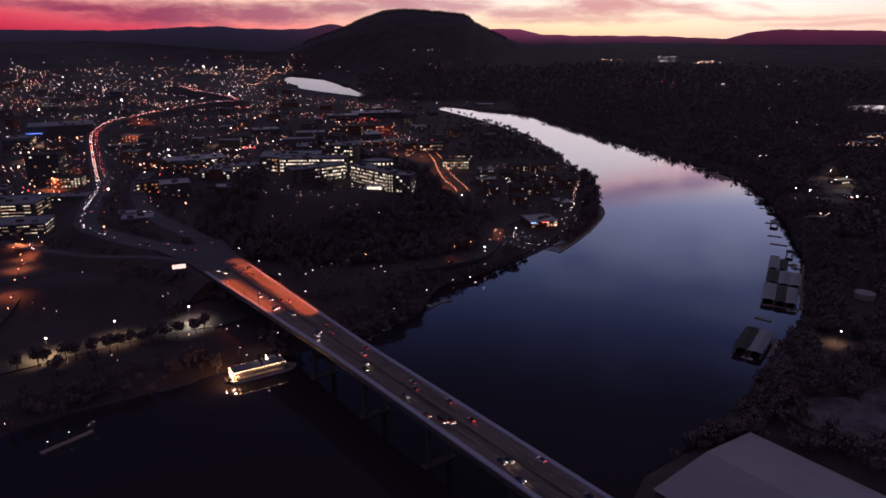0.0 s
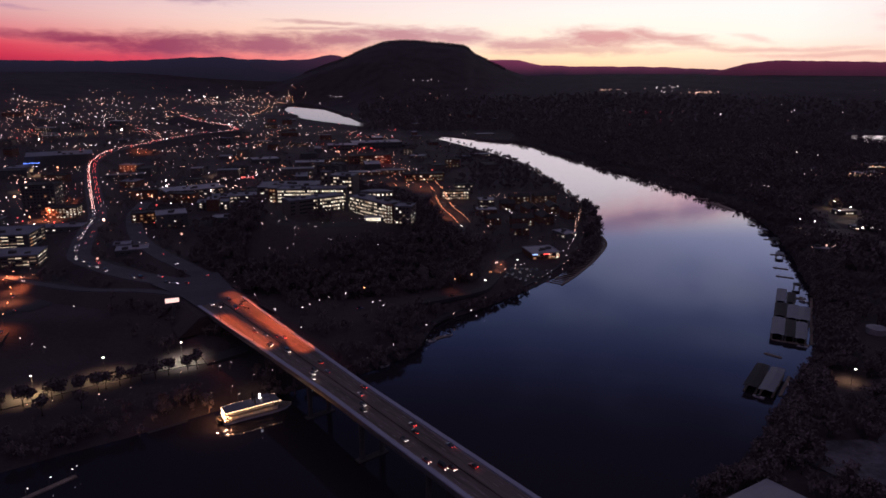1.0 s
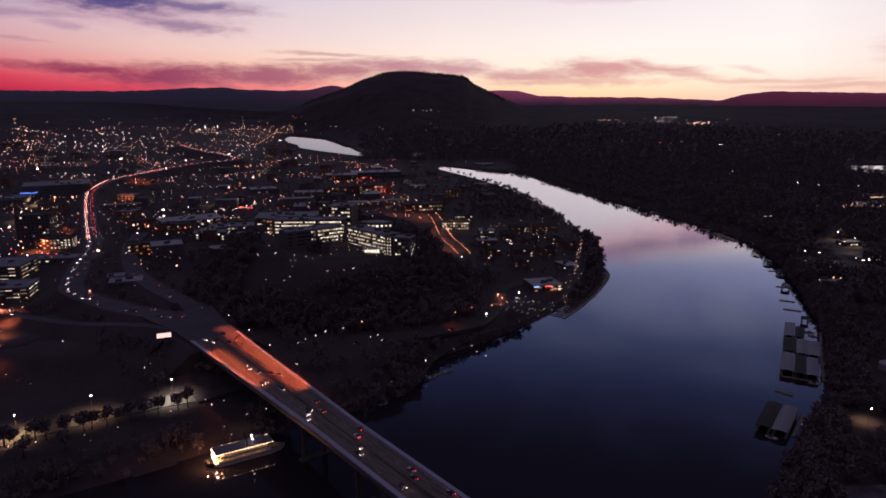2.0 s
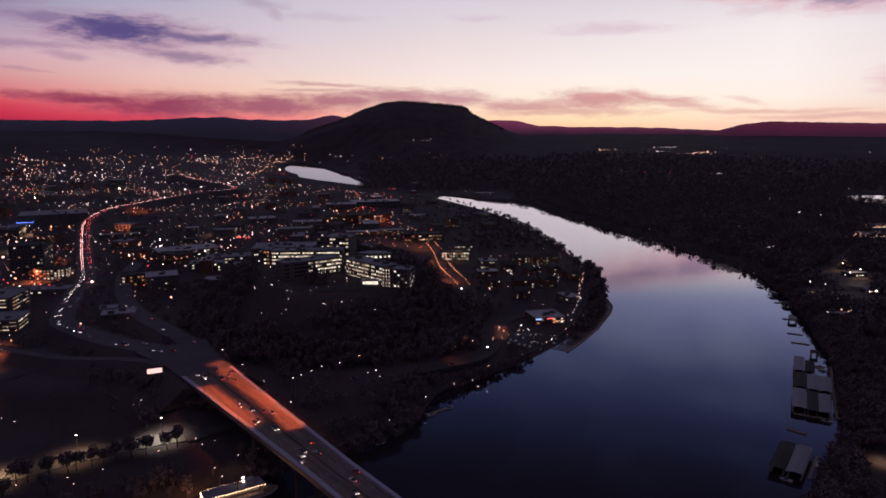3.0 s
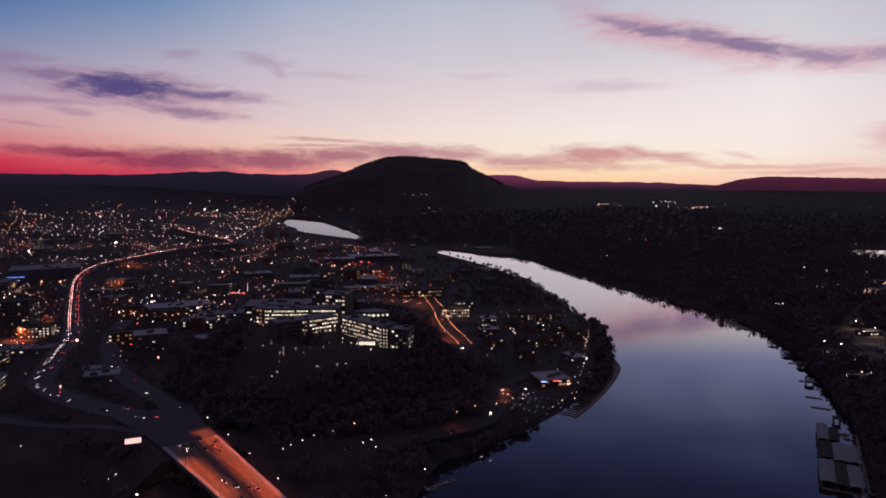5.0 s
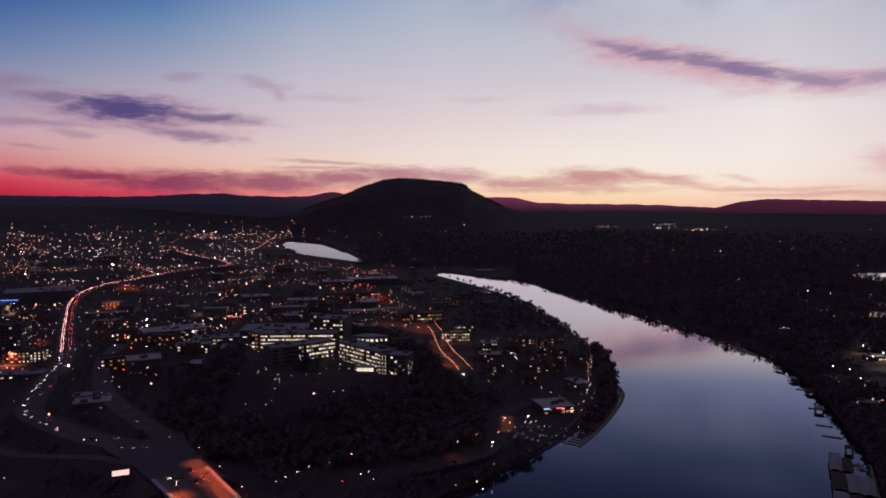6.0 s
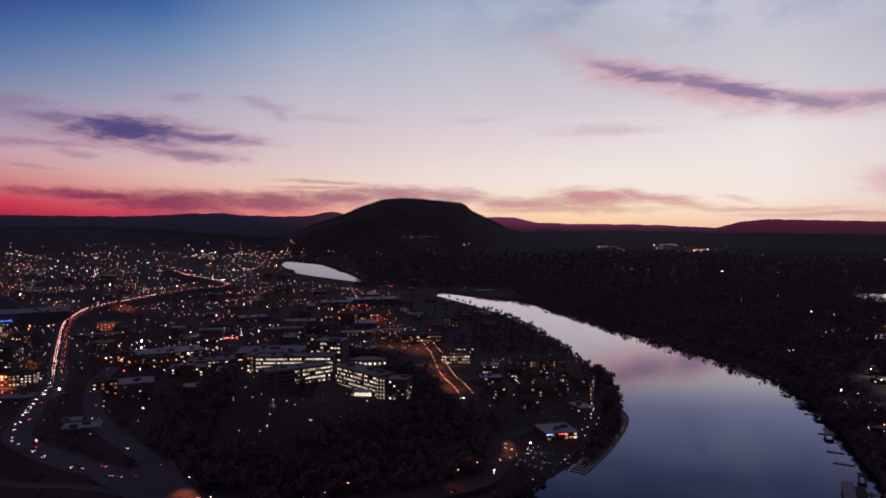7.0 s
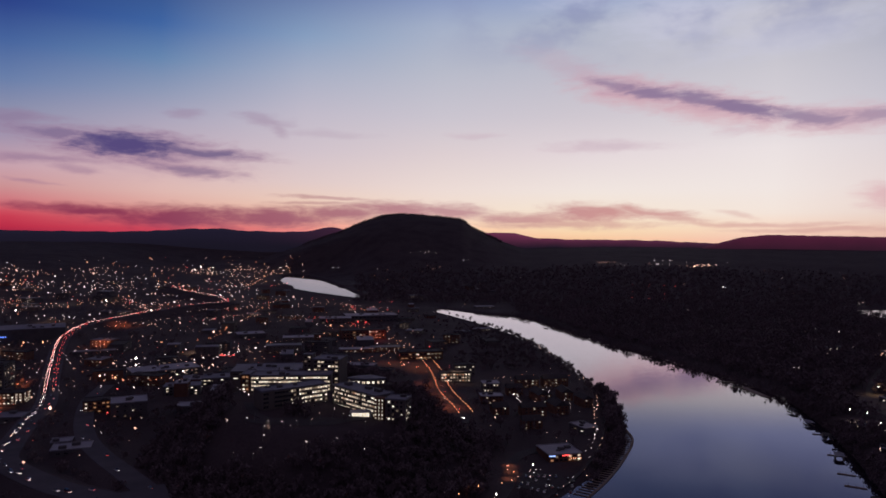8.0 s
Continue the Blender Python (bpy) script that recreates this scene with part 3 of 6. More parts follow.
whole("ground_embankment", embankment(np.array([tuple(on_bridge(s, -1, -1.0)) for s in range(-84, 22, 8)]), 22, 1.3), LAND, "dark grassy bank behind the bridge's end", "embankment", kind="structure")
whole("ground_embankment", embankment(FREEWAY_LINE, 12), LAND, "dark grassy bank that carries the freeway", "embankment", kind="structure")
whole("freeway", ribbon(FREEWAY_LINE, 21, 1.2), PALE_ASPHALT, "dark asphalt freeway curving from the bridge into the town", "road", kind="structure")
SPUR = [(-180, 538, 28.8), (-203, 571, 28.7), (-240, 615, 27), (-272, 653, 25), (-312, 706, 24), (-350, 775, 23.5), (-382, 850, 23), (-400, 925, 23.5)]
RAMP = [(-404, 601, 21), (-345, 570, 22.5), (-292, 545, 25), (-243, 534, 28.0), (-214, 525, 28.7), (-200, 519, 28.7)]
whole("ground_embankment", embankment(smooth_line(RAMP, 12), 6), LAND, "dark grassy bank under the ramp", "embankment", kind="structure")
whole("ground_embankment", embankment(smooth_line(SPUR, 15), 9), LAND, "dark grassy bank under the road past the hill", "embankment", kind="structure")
whole("road_ramp", ribbon(smooth_line(RAMP, 12), 8, 1.2), PALE_ASPHALT, "single-lane asphalt ramp that joins the freeway at the bridge", "road", kind="structure")
whole("road_spur", ribbon(smooth_line(SPUR, 15), 17, 1.2), PALE_ASPHALT, "dark asphalt road that runs past the wooded hill", "road", kind="structure")


# ---- lamp glass, lit panes, signs ----
LAMP_WHITE = glow("lamp_white", (1.0, 0.8, 0.74), 6.4)
LAMP_WARM = glow("lamp_warm", (1.0, 0.54, 0.4), 5.6)
LAMP_SODIUM = glow("lamp_sodium", (1.0, 0.36, 0.16), 5.5)
DIM_WHITE = glow("lamp_dim_white", (1.0, 0.78, 0.76), 1.7)
DIM_WARM = glow("lamp_dim_warm", (1.0, 0.5, 0.36), 1.5)
DIM_SODIUM = glow("lamp_dim_sodium", (1.0, 0.28, 0.13), 1.5)
LAMP_RED = glow("lamp_red", (1.0, 0.07, 0.06), 3.0)
LAMP_BLUE = glow("lamp_blue", (0.12, 0.25, 1.0), 3.0)
FLOOD = glow("floodlight", (1.0, 0.9, 0.8), 14.0)
PANE_WARM = glow("pane_warm", (1.0, 0.78, 0.56), 0.75)
PANE_PALE = glow("pane_pale", (1.0, 0.88, 0.7), 1.2)
PANE_DIM = glow("pane_dim", (0.95, 0.66, 0.38), 0.16)
PANE_ORANGE = glow("pane_orange", (1.0, 0.42, 0.16), 0.4)
SIGN_PINK = glow("sign_face", (1.0, 0.62, 0.56), 1.1)
SIGN_BLUE = glow("sign_blue", (0.3, 0.45, 1.0), 2.0)
HEADLIGHT = glow("headlight", (1.0, 0.76, 0.66), 14.0)
TAILLIGHT = glow("taillight", (1.0, 0.05, 0.04), 7.0)
DARK_GLASS = material("dark_glass", (0.015, 0.018, 0.022), rough=0.12)
FRAME_METAL = material("window_metal", (0.1, 0.1, 0.105), rough=0.5, metal=0.6)


def point_lamp(name, x, y, z, power, colour, radius=0.5):
    data = bpy.data.lights.new(name, "POINT")
    data.energy, data.color, data.shadow_soft_size = power, colour, radius
    ob = new(name, data)
    ob.location = (x, y, z)
    return ob


def hood_lamp(name, x, y, z, power, colour, cone=132):
    """The light of a hooded street lamp: a wide cone straight down."""
    data = bpy.data.lights.new(name, "SPOT")
    data.energy, data.color, data.shadow_soft_size, data.spot_size, data.spot_blend = power, colour, 0.4, radians(cone), 0.9
    ob = new(name, data)
    ob.location = (x, y, z)
    return ob


SODIUM, WARM, COOL = (1.0, 0.22, 0.08), (1.0, 0.62, 0.34), (1.0, 0.86, 0.68)
# freeway lamps that light both edges of the bridge's town end
for side, first, last in ((-1, 34, 104), (1, -12, 130)):
    for s in range(first, last, 13):
        p = on_bridge(s, side * (half_width(s) - 5.5), 8.5)
        hood_lamp("freeway_lamp_light", p.x, p.y, p.z, 11500, (1.0, 0.17, 0.055), 108)
# lamps over the riverside street, the streets and lots of the town, the yard on the far bank
# the strong high ones among the town blocks are unseen fill for its ground
for x, y, z, power, colour in ((-248, 391, 22, 42000, WARM), (-217, 417, 22, 32000, WARM), (-175, 441, 22, 46000, COOL), (-118, 1392, 40, 30000, (1.0, 0.06, 0.05)),
                               (-377, 590, 30, 70000, SODIUM), (-356, 560, 30, 30000, SODIUM), (-345, 530, 30, 30000, SODIUM), (-316, 470, 30, 22000, SODIUM), (-482, 835, 36, 90000, SODIUM),
                               (9, 573, 23, 1600, SODIUM), (-65, 534, 18, 1300, SODIUM), (18, 604, 24, 1800, SODIUM),
                               (255, 412, 17, 7000, WARM), (442, 832, 21, 9000, COOL), (450, 806, 19, 7000, COOL), (545, 922, 24, 12000, WARM), (520, 880, 22, 9000, COOL), (551, 969, 24, 10000, WARM), (-520, 940, 40, 90000, SODIUM), (-620, 1040, 40, 90000, WARM), (-690, 1180, 40, 90000, WARM), (-560, 1240, 40, 70000, SODIUM), (-380, 1180, 40, 60000, WARM), (-300, 1000, 36, 30000, SODIUM), (-640, 1500, 50, 120000, SODIUM), (-820, 1560, 50, 60000, WARM), (-980, 1900, 55, 60000, COOL), (-700, 1900, 60, 50000, SODIUM), (-1050, 1500, 50, 60000, SODIUM), (790, 1290, 36, 40000, WARM), (-200, 1520, 40, 40000, SODIUM), (-79, 1150, 34, 26000, SODIUM), (-40, 1150, 34, 26000, SODIUM), (-5, 925, 32, 50000, SODIUM), (8, 865, 32, 40000, SODIUM), (-14, 1000, 32, 50000, SODIUM), (-26, 1110, 34, 50000, SODIUM),
                               (-355, 820, 32, 20000, SODIUM), (-120, 404, 14, 900, WARM), (-73, 665, 57, 2500, COOL), (-176, 722, 62, 1500, SODIUM), (20, 1034, 32, 14000, WARM), (130, 1030, 32, 14000, WARM)):
    hood_lamp("street_and_fill_light", x, y, z, power, colour)


# close lamps over the road round the hill's foot
for x, y in ((56, 680), (56, 664), (53, 648)):
    hood_lamp("street_and_fill_light", x, y, height_at(x, y) + 9.5, 9000, (1.0, 0.26, 0.12), 88)


# ---- trees ----
def tree_arrays(seed, tall, wide, twigs, conifer=False):
    """Bare winter tree or evergreen, a metre-scaled trunk with limbs and a crown of loose twig fans: trunk and crown as vertex and triangle arrays."""
    r = random.Random(seed)
    wood = Shape()
    top = (r.uniform(-0.4, 0.4), r.uniform(-0.4, 0.4), tall * (0.95 if conifer else 0.72))
    wood.cone((0, 0, -1.0), top, tall * 0.026, tall * 0.006, 5)
    for _ in range(5):
        h = r.uniform(0.28, 0.6) * tall
        a = r.uniform(0, 2 * math.pi)
        wood.cone((0, 0, h), (math.cos(a) * wide * 0.75, math.sin(a) * wide * 0.75, h + tall * r.uniform(0.12, 0.3)), tall * 0.011, tall * 0.003, 3)
    v, f = [], []
    lumps = [(r.uniform(-0.5, 0.5) * wide, r.uniform(-0.5, 0.5) * wide, tall * r.uniform(0.48, 0.82), r.uniform(0.42, 0.7)) for _ in range(6)]
    for i in range(twigs):
        if conifer:
            u = r.random() ** 0.7
            a, reach = r.uniform(0, 2 * math.pi), (u * wide * r.uniform(0.5, 1.05))
            c = Vector((math.cos(a) * reach, math.sin(a) * reach, tall * (1 - 0.86 * u)))
        else:
            x, y, z, s = lumps[i % 6]
            d = Vector((r.gauss(0, 1), r.gauss(0, 1), r.gauss(0, 0.9))).normalized() * (r.random() ** 0.45) * wide * s
            c = Vector((x, y, z)) + d
        size = r.uniform(0.5, 1.1) * wide * 0.26
        q = Euler((r.uniform(0, 6.3), r.uniform(0, 6.3), r.uniform(0, 6.3))).to_matrix()
        k = len(v)
        v += [c + q @ Vector(p) * size for p in ((-0.9, -0.4, 0), (1.0, -0.25, 0.15), (0.2, 0.9, -0.1))]
        f.append((k, k + 1, k + 2))
    tri = [t for q in wood.f for t in ([(q[0], q[i], q[i + 1]) for i in range(1, len(q) - 1)])]
    return np.array(wood.v), np.array(tri), np.array([tuple(p) for p in v]), np.array(f)


KINDS = [tree_arrays(1, 13, 5.2, 84), tree_arrays(2, 11, 4.6, 72), tree_arrays(3, 15, 5.4, 92), tree_arrays(4, 12, 3.2, 70, True), tree_arrays(5, 9, 4.4, 64)]


FAR_KINDS = [tree_arrays(7, 13, 7.5, 26), tree_arrays(8, 12, 7.0, 24), tree_arrays(9, 15, 7.5, 28), tree_arrays(10, 13, 4.5, 24, True), tree_arrays(11, 10, 6.5, 22)]


def scatter(places, seed, kinds):
    """Many trees in one pair of arrays. places: x, y, size."""
    r = np.random.RandomState(seed)
    z = height_at(places[:, 0], places[:, 1])
    verts, faces, base = [], [], 0
    kind = r.choice(len(kinds), len(places), p=(0.28, 0.24, 0.24, 0.1, 0.14))
    for k, (wv, wf, cv, cf) in enumerate(kinds):
        v = np.vstack([wv, cv])
        f = np.vstack([wf, cf + len(wv)])
        pick = np.where(kind == k)[0]
        if not len(pick):
            continue
        a, s = r.uniform(0, 6.283, len(pick)), places[pick, 2] * r.uniform(0.75, 1.25, len(pick))
        ca, sa = np.cos(a)[:, None], np.sin(a)[:, None]
        x = (v[:, 0] * ca - v[:, 1] * sa) * s[:, None] + places[pick, 0][:, None]
        y = (v[:, 0] * sa + v[:, 1] * ca) * s[:, None] + places[pick, 1][:, None]
        h = v[:, 2] * s[:, None] + z[pick][:, None]
        verts.append(np.stack([x, y, h], -1).reshape(-1, 3))
        faces.append((f[None] + (np.arange(len(pick)) * len(v))[:, None, None]).reshape(-1, 3) + base)
        base += len(pick) * len(v)
    return np.vstack(verts), np.vstack(faces)


KEEP_CLEAR = []  # x, y, radius: lots, buildings and fields without trees


def clear_of_roads(p, lines):
    ok = np.ones(len(p), bool)
    for line, gap in lines:
        for q in np.array(line)[:, :2]:
            ok &= np.hypot(p[:, 0] - q[0], p[:, 1] - q[1]) > gap
    for x, y, rad in KEEP_CLEAR:
        ok &= np.hypot(p[:, 0] - x, p[:, 1] - y) > rad
    return ok


# ---- streets ----
STREET_GREY = material("grey_paving", (0.05, 0.048, 0.046), ((0.06, 0.058, 0.055), (0.072, 0.07, 0.066)), 0.05, 0.9, 0.9)


def street(name, points, width, label, mat=None, lift=0.35, thick=3.0):
    """A street laid on the ground along the given x, y points."""
    line = smooth_line(points, 10)
    z = height_at(line[:, 0], line[:, 1])
    z = np.convolve(np.pad(z, 4, mode="edge"), np.ones(9) / 9, "valid") + lift
    line = np.column_stack([line, z])
    whole(name, ribbon(line, width, thick), mat or ASPHALT, label, "road", kind="structure")
    return line


AVENUE = street("road_avenue", [(26, 800), (18, 845), (8, 893), (1, 950), (-6, 1047), (-15, 1104), (-27, 1174), (-66, 1294), (-112, 1385), (-190, 1560), (-300, 1800)], 15, "sodium-lit asphalt avenue behind the hill")
CURVE = street("road_curve", [(95, 735), (72, 716), (58, 692), (54, 655), (44, 618), (32, 590), (13, 573), (-20, 545), (-66, 520), (-104, 492), (-140, 455), (-160, 440)], 12, "narrow asphalt road round the foot of the hill")
PARKWAY = street("road_parkway", [(-160, 447), (-176, 441), (-217, 417), (-250, 390), (-290, 355), (-340, 300), (-420, 200)], 19, "worn grey riverside street under street lamps", STREET_GREY)
WEST_STREET = street("road_west", [(-300, 400), (-310, 450), (-330, 510), (-352, 545), (-372, 600), (-402, 660), (-450, 740), (-560, 900), (-700, 1120)], 14, "town street under orange lamps")
CAMPUS_DRIVE = street("road_campus", [(-62, 640), (-90, 632), (-118, 628), (-146, 645), (-168, 690), (-190, 730), (-200, 770)], 7, "campus drive along the hilltop offices", lift=0.25)
FAR_BANK_ROAD = street("road_far_bank", [(300, 300), (330, 380), (400, 520), (450, 640), (480, 760), (500, 880), (560, 1000), (700, 1180), (900, 1380)], 8, "narrow road along the far bank", STREET_GREY)
QUAY = street("quay_walk", [(-232, 304), (-222, 322), (-202, 337), (-176, 357), (-150, 377)], 4.5, "grey stone walk along the water's edge", ASPHALT, 0.3, 2.0)
RIVERWALK = street("riverwalk", [(-70, 436), (-46, 461), (-22, 490), (-10, 525), (20, 566), (60, 606), (105, 665), (136, 722), (160, 790), (178, 860), (196, 950), (200, 1080), (197, 1250), (175, 1470)], 4, "paved path along the river", ASPHALT, 0.3, 2.0)
ROADS = [(smooth_line(RAMP, 8), 8), (FREEWAY_LINE, 15), (smooth_line(SPUR, 12), 13), (AVENUE, 13), (CURVE, 9), (PARKWAY, 11), (WEST_STREET, 12), (CAMPUS_DRIVE, 8), (FAR_BANK_ROAD, 8), (QUAY, 6), (RIVERWALK, 5)]
KEEP_CLEAR += [(-150, 650, 24), (-115, 690, 34), (-150, 700, 38), (-70, 685, 45), (-105, 740, 50), (-150, 740, 40), (-85, 640, 18), (-125, 622, 22), (-145, 640, 20),
               (90, 655, 30), (105, 695, 28), (138, 780, 24), (60, 905, 30), (75, 640, 22), (-250, 430, 45), (-210, 440, 22), (-330, 540, 45), (-300, 500, 45), (-300, 455, 30),
               (-420, 660, 50), (-450, 710, 55), (-460, 770, 40), (-315, 685, 25), (-375, 1010, 55), (-350, 830, 40), (-50, 1130, 60), (20, 1035, 45), (135, 1035, 60),
               (125, 245, 46), (150, 245, 50), (255, 408, 14), (262, 330, 30), (215, 318, 26), (-120, 606, 30), (-150, 614, 28), (-86, 618, 28), (-52, 622, 18), (-130, 590, 14), (103, 712, 30), (140, 790, 20), (-128, 400, 18), (50, 660, 15), (52, 690, 15), (48, 635, 13), (45, 612, 12), (62, 725, 10), (322, 492, 13), (308, 470, 14), (297, 452, 12), (-200, 375, 8), (440, 830, 30), (400, 720, 20), (472, 792, 42), (538, 932, 46), (505, 868, 34)]


def woods():
    r = np.random.RandomState(11)

    def keep(p, low, high=1e9, roads=True):
        shore = from_shore(p[:, 0], p[:, 1])
        p = p[(shore > low) & (shore < high)]
        return p[clear_of_roads(p, ROADS)] if roads else p

    def sheet(n, az, rng, power=1.0):
        a = np.radians(r.uniform(*az, n))
        d = rng[0] * (rng[1] / rng[0]) ** (r.random_sample(n) ** power)
        return np.stack([d * np.sin(a), d * np.cos(a)], 1)

    def across(p):
        """Only the far side of the river, not the town's point."""
        return p[(p[:, 1] < 560) | (p[:, 0] > np.interp(p[:, 1], (560, 1250, 1300, 1500, 1501), (225, 225, 200, 190, -900)))]

    groups = {}
    # the wooded hill
    p = np.stack([r.uniform(-250, 55, 2600), r.uniform(535, 875, 2600)], 1)
    e = np.hypot((p[:, 0] - HILL[0]) / 150, (p[:, 1] - HILL[1]) / 165)
    groups["hill"] = keep(p[(e < 1.02) & ~((p[:, 1] > 745) & (p[:, 0] > -60))], 12)
    # both banks
    p = sheet(16000, (-36, 36), (330, 2300))
    p = keep(p, 0.5, 24)
    p = p[(p[:, 1] < 950) | (p[:, 0] < 225)]
    groups["bank"] = p[(p[:, 1] < 1350) | (p[:, 0] > 0.14 * p[:, 1]) | (r.random_sample(len(p)) < 0.25)]
    # the flat bend across the river
    p = sheet(11000, (-7, 38), (330, 3400), 0.8)
    p = p[p[:, 0] > np.where(p[:, 1] > 2150, -0.12, 0.1) * p[:, 1]]
    p = keep(across(p), 4)[:6200]
    p = p[(p[:, 1] < 950) | (from_shore(p[:, 0], p[:, 1]) > 24)]
    near = np.hypot(p[:, 0], p[:, 1]) < 1150
    groups["bend"], groups["bend_far"] = p[near], p[~near]
    p = sheet(16000, (-7, 37), (760, 3300), 0.85)
    p = p[p[:, 0] > np.where(p[:, 1] > 2150, -0.12, 0.1) * p[:, 1]]
    groups["deep"] = keep(across(p), 25)[:7500]
    # brush that overhangs the water
    rim = []
    for line, first, last, n in ((smooth_line(LEFT_BANK, 4), 430, 1500, 2200), (smooth_line(RIGHT_BANK, 4), 300, 1950, 4200)):
        line = line[(line[:, 1] > first) & (line[:, 1] < last)]
        rim.append(line[r.randint(0, len(line), n)] + r.normal(0, 9, (n, 2)))
    rim = np.vstack(rim)
    shore = from_shore(rim[:, 0], rim[:, 1])
    rim = rim[(shore > 1.5) & (shore < 28) & clear_of_roads(rim, ROADS)]
    groups["rim"], groups["rim_far"] = rim[rim[:, 1] < 950], rim[rim[:, 1] >= 950]
    # tall trees on the point
    p = np.stack([r.uniform(165, 212, 420), r.uniform(795, 1010, 420)], 1)
    groups["point"] = keep(p, 1.0, 15)
    # among the houses of the town
    p = sheet(4200, (-38, 14), (480, 3000))
    p = keep(p, 14)[:2300]
    p = p[(p[:, 1] < 1900) | (p[:, 0] < -0.36 * p[:, 1])]
    homes = (p[:, 0] > 70) & (p[:, 1] > 770) & (p[:, 1] < 1070)
    p = p[~homes | (r.random_sample(len(p)) < 0.45)]
    waste = keep(np.stack([r.uniform(30, 240, 420), r.uniform(1110, 1640, 420)], 1), 10)
    groups["town"] = np.vstack([p, waste])
    # along the crests
    p = sheet(1500, (-11, 5), (4350, 4700))
    groups["crest"] = p
    names = {"deep": ("forest_trees", "dense far winter forest beyond the river"), "point": ("point_trees", "tall dark trees on the river point"), "hill": ("hill_trees", "bare dark winter trees covering the hill"), "bank": ("bank_trees", "bare trees and brush along the water's edge"),
             "bend": ("bend_trees", "dark winter forest on the flat river bend"), "town": ("town_trees", "bare street and garden trees among the town's lots"),
             "bend_far": ("bend_trees", "dark winter forest further round the river bend"), "rim": ("bank_brush", "dark brush and low trees that overhang the river"), "rim_far": ("bank_brush", "low dark brush along the river's further reach"),
             "crest": ("ridge_trees", "far trees along the mountain crest")}
    for i, (key, p) in enumerate(groups.items()):
        size = {"bend_far": 1.0, "rim": 0.7, "rim_far": 0.42, "deep": 1.25, "point": 1.3, "crest": 0.95, "bank": 0.72, "bend": 0.95, "town": 0.8, "hill": 0.95}[key]
        v, f = scatter(np.column_stack([p, np.full(len(p), size)]), 20 + i, FAR_KINDS if key in ("deep", "bend_far", "rim_far", "crest") else KINDS)
        if key == "crest":
            v[:, 2] -= 5.0
        name, label = names[key]
        whole(name, bulk_mesh(name, v, f, TWIGS), TWIGS, label, "trees", kind="stuff")


woods()


def single_tree():
    wv, wf, cv, cf = tree_arrays(6, 12, 3.9, 420)
    t = thing("tree", pose(0, 0, 0), "bare round-crowned park tree on the lawn", "tree", "trees along the riverside street")
    part("trunk", bulk_mesh("trunk", wv, wf, WOOD_BARK), WOOD_BARK, t)
    part("crown", bulk_mesh("crown", cv, cf, TWIGS), TWIGS, t)
    return t


def park_row():
    r = random.Random(8)
    first = None
    spots = []
    for ax, ay, bx, by, n in ((-254, 374, -226, 389, 5), (-218, 394, -190, 412, 6), (-183, 416, -160, 431, 4), (-225, 368, -205, 378, 2)):
        for i in range(n):
            u = (i + r.uniform(-0.25, 0.25)) / max(1, n - 1)
            spots.append((ax + (bx - ax) * u, ay + (by - ay) * u))
    for x, y in spots:
        s = r.uniform(0.95, 1.3)
        m = pose(x, y, ground_z(x, y), 0, 0, r.uniform(0, 360))
        if first is None:
            first = single_tree()
            first.matrix_basis = m @ Matrix.Scale(s, 4)
        else:
            ob = copy_thing(first, m)
            ob.scale = (s, s, s)


park_row()


# ---- buildings ----
ROOF_BLUE = material("membrane_roof", (0.075, 0.082, 0.105), ((0.1, 0.108, 0.135), (0.125, 0.135, 0.165)), 0.06, 0.7, 0.75)
ROOF_PALE = material("pale_roof", (0.15, 0.16, 0.19), ((0.21, 0.22, 0.25),), 0.05, 0.6, 0.7)
ROOF_DARK = material("dark_roof", (0.035, 0.035, 0.038), ((0.055, 0.054, 0.053),), 0.08, 0.9, 0.85)
STONE_WALL = material("limestone_wall", (0.1, 0.094, 0.086), ((0.13, 0.12, 0.11),), 0.1, 1.2, 0.85)
BRICK_WALL = material("brick_wall", (0.1, 0.05, 0.04), ((0.13, 0.07, 0.052), (0.15, 0.09, 0.065)), 0.12, 2.0, 0.9)
GREY_WALL = material("grey_wall", (0.07, 0.07, 0.074), ((0.1, 0.1, 0.103),), 0.1, 1.1, 0.85)
PANES = [PANE_WARM, PANE_PALE, PANE_DIM, PANE_ORANGE, DARK_GLASS]
WINDOW_MESHES = {}


def window_mesh(wide, high, pane):
    """A window in the plane y = 0 that faces -y: frame bars, one mullion and a pane set back between them."""
    key = (round(wide, 2), round(high, 2), pane.name)
    if key not in WINDOW_MESHES:
        bar = 0.12
        s = Shape()
        s.box(-wide / 2, -0.1, 0, wide / 2, 0.02, bar).box(-wide / 2, -0.1, high - bar, wide / 2, 0.02, high)
        for x in (-wide / 2, -bar / 2, wide / 2 - bar):
            s.box(x, -0.1, bar, x + bar, 0.02, high - bar)
        n = len(s.f)
        s.face_set([(-wide / 2 + bar, -0.03, bar), (wide / 2 - bar, -0.03, bar), (wide / 2 - bar, -0.03, high - bar), (-wide / 2 + bar, -0.03, high - bar)], [(0, 1, 2, 3)])
        me = s.mesh("window", FRAME_METAL)
        me.materials.append(pane)
        me.polygons[n].material_index = 1
        WINDOW_MESHES[key] = me
    return WINDOW_MESHES[key]


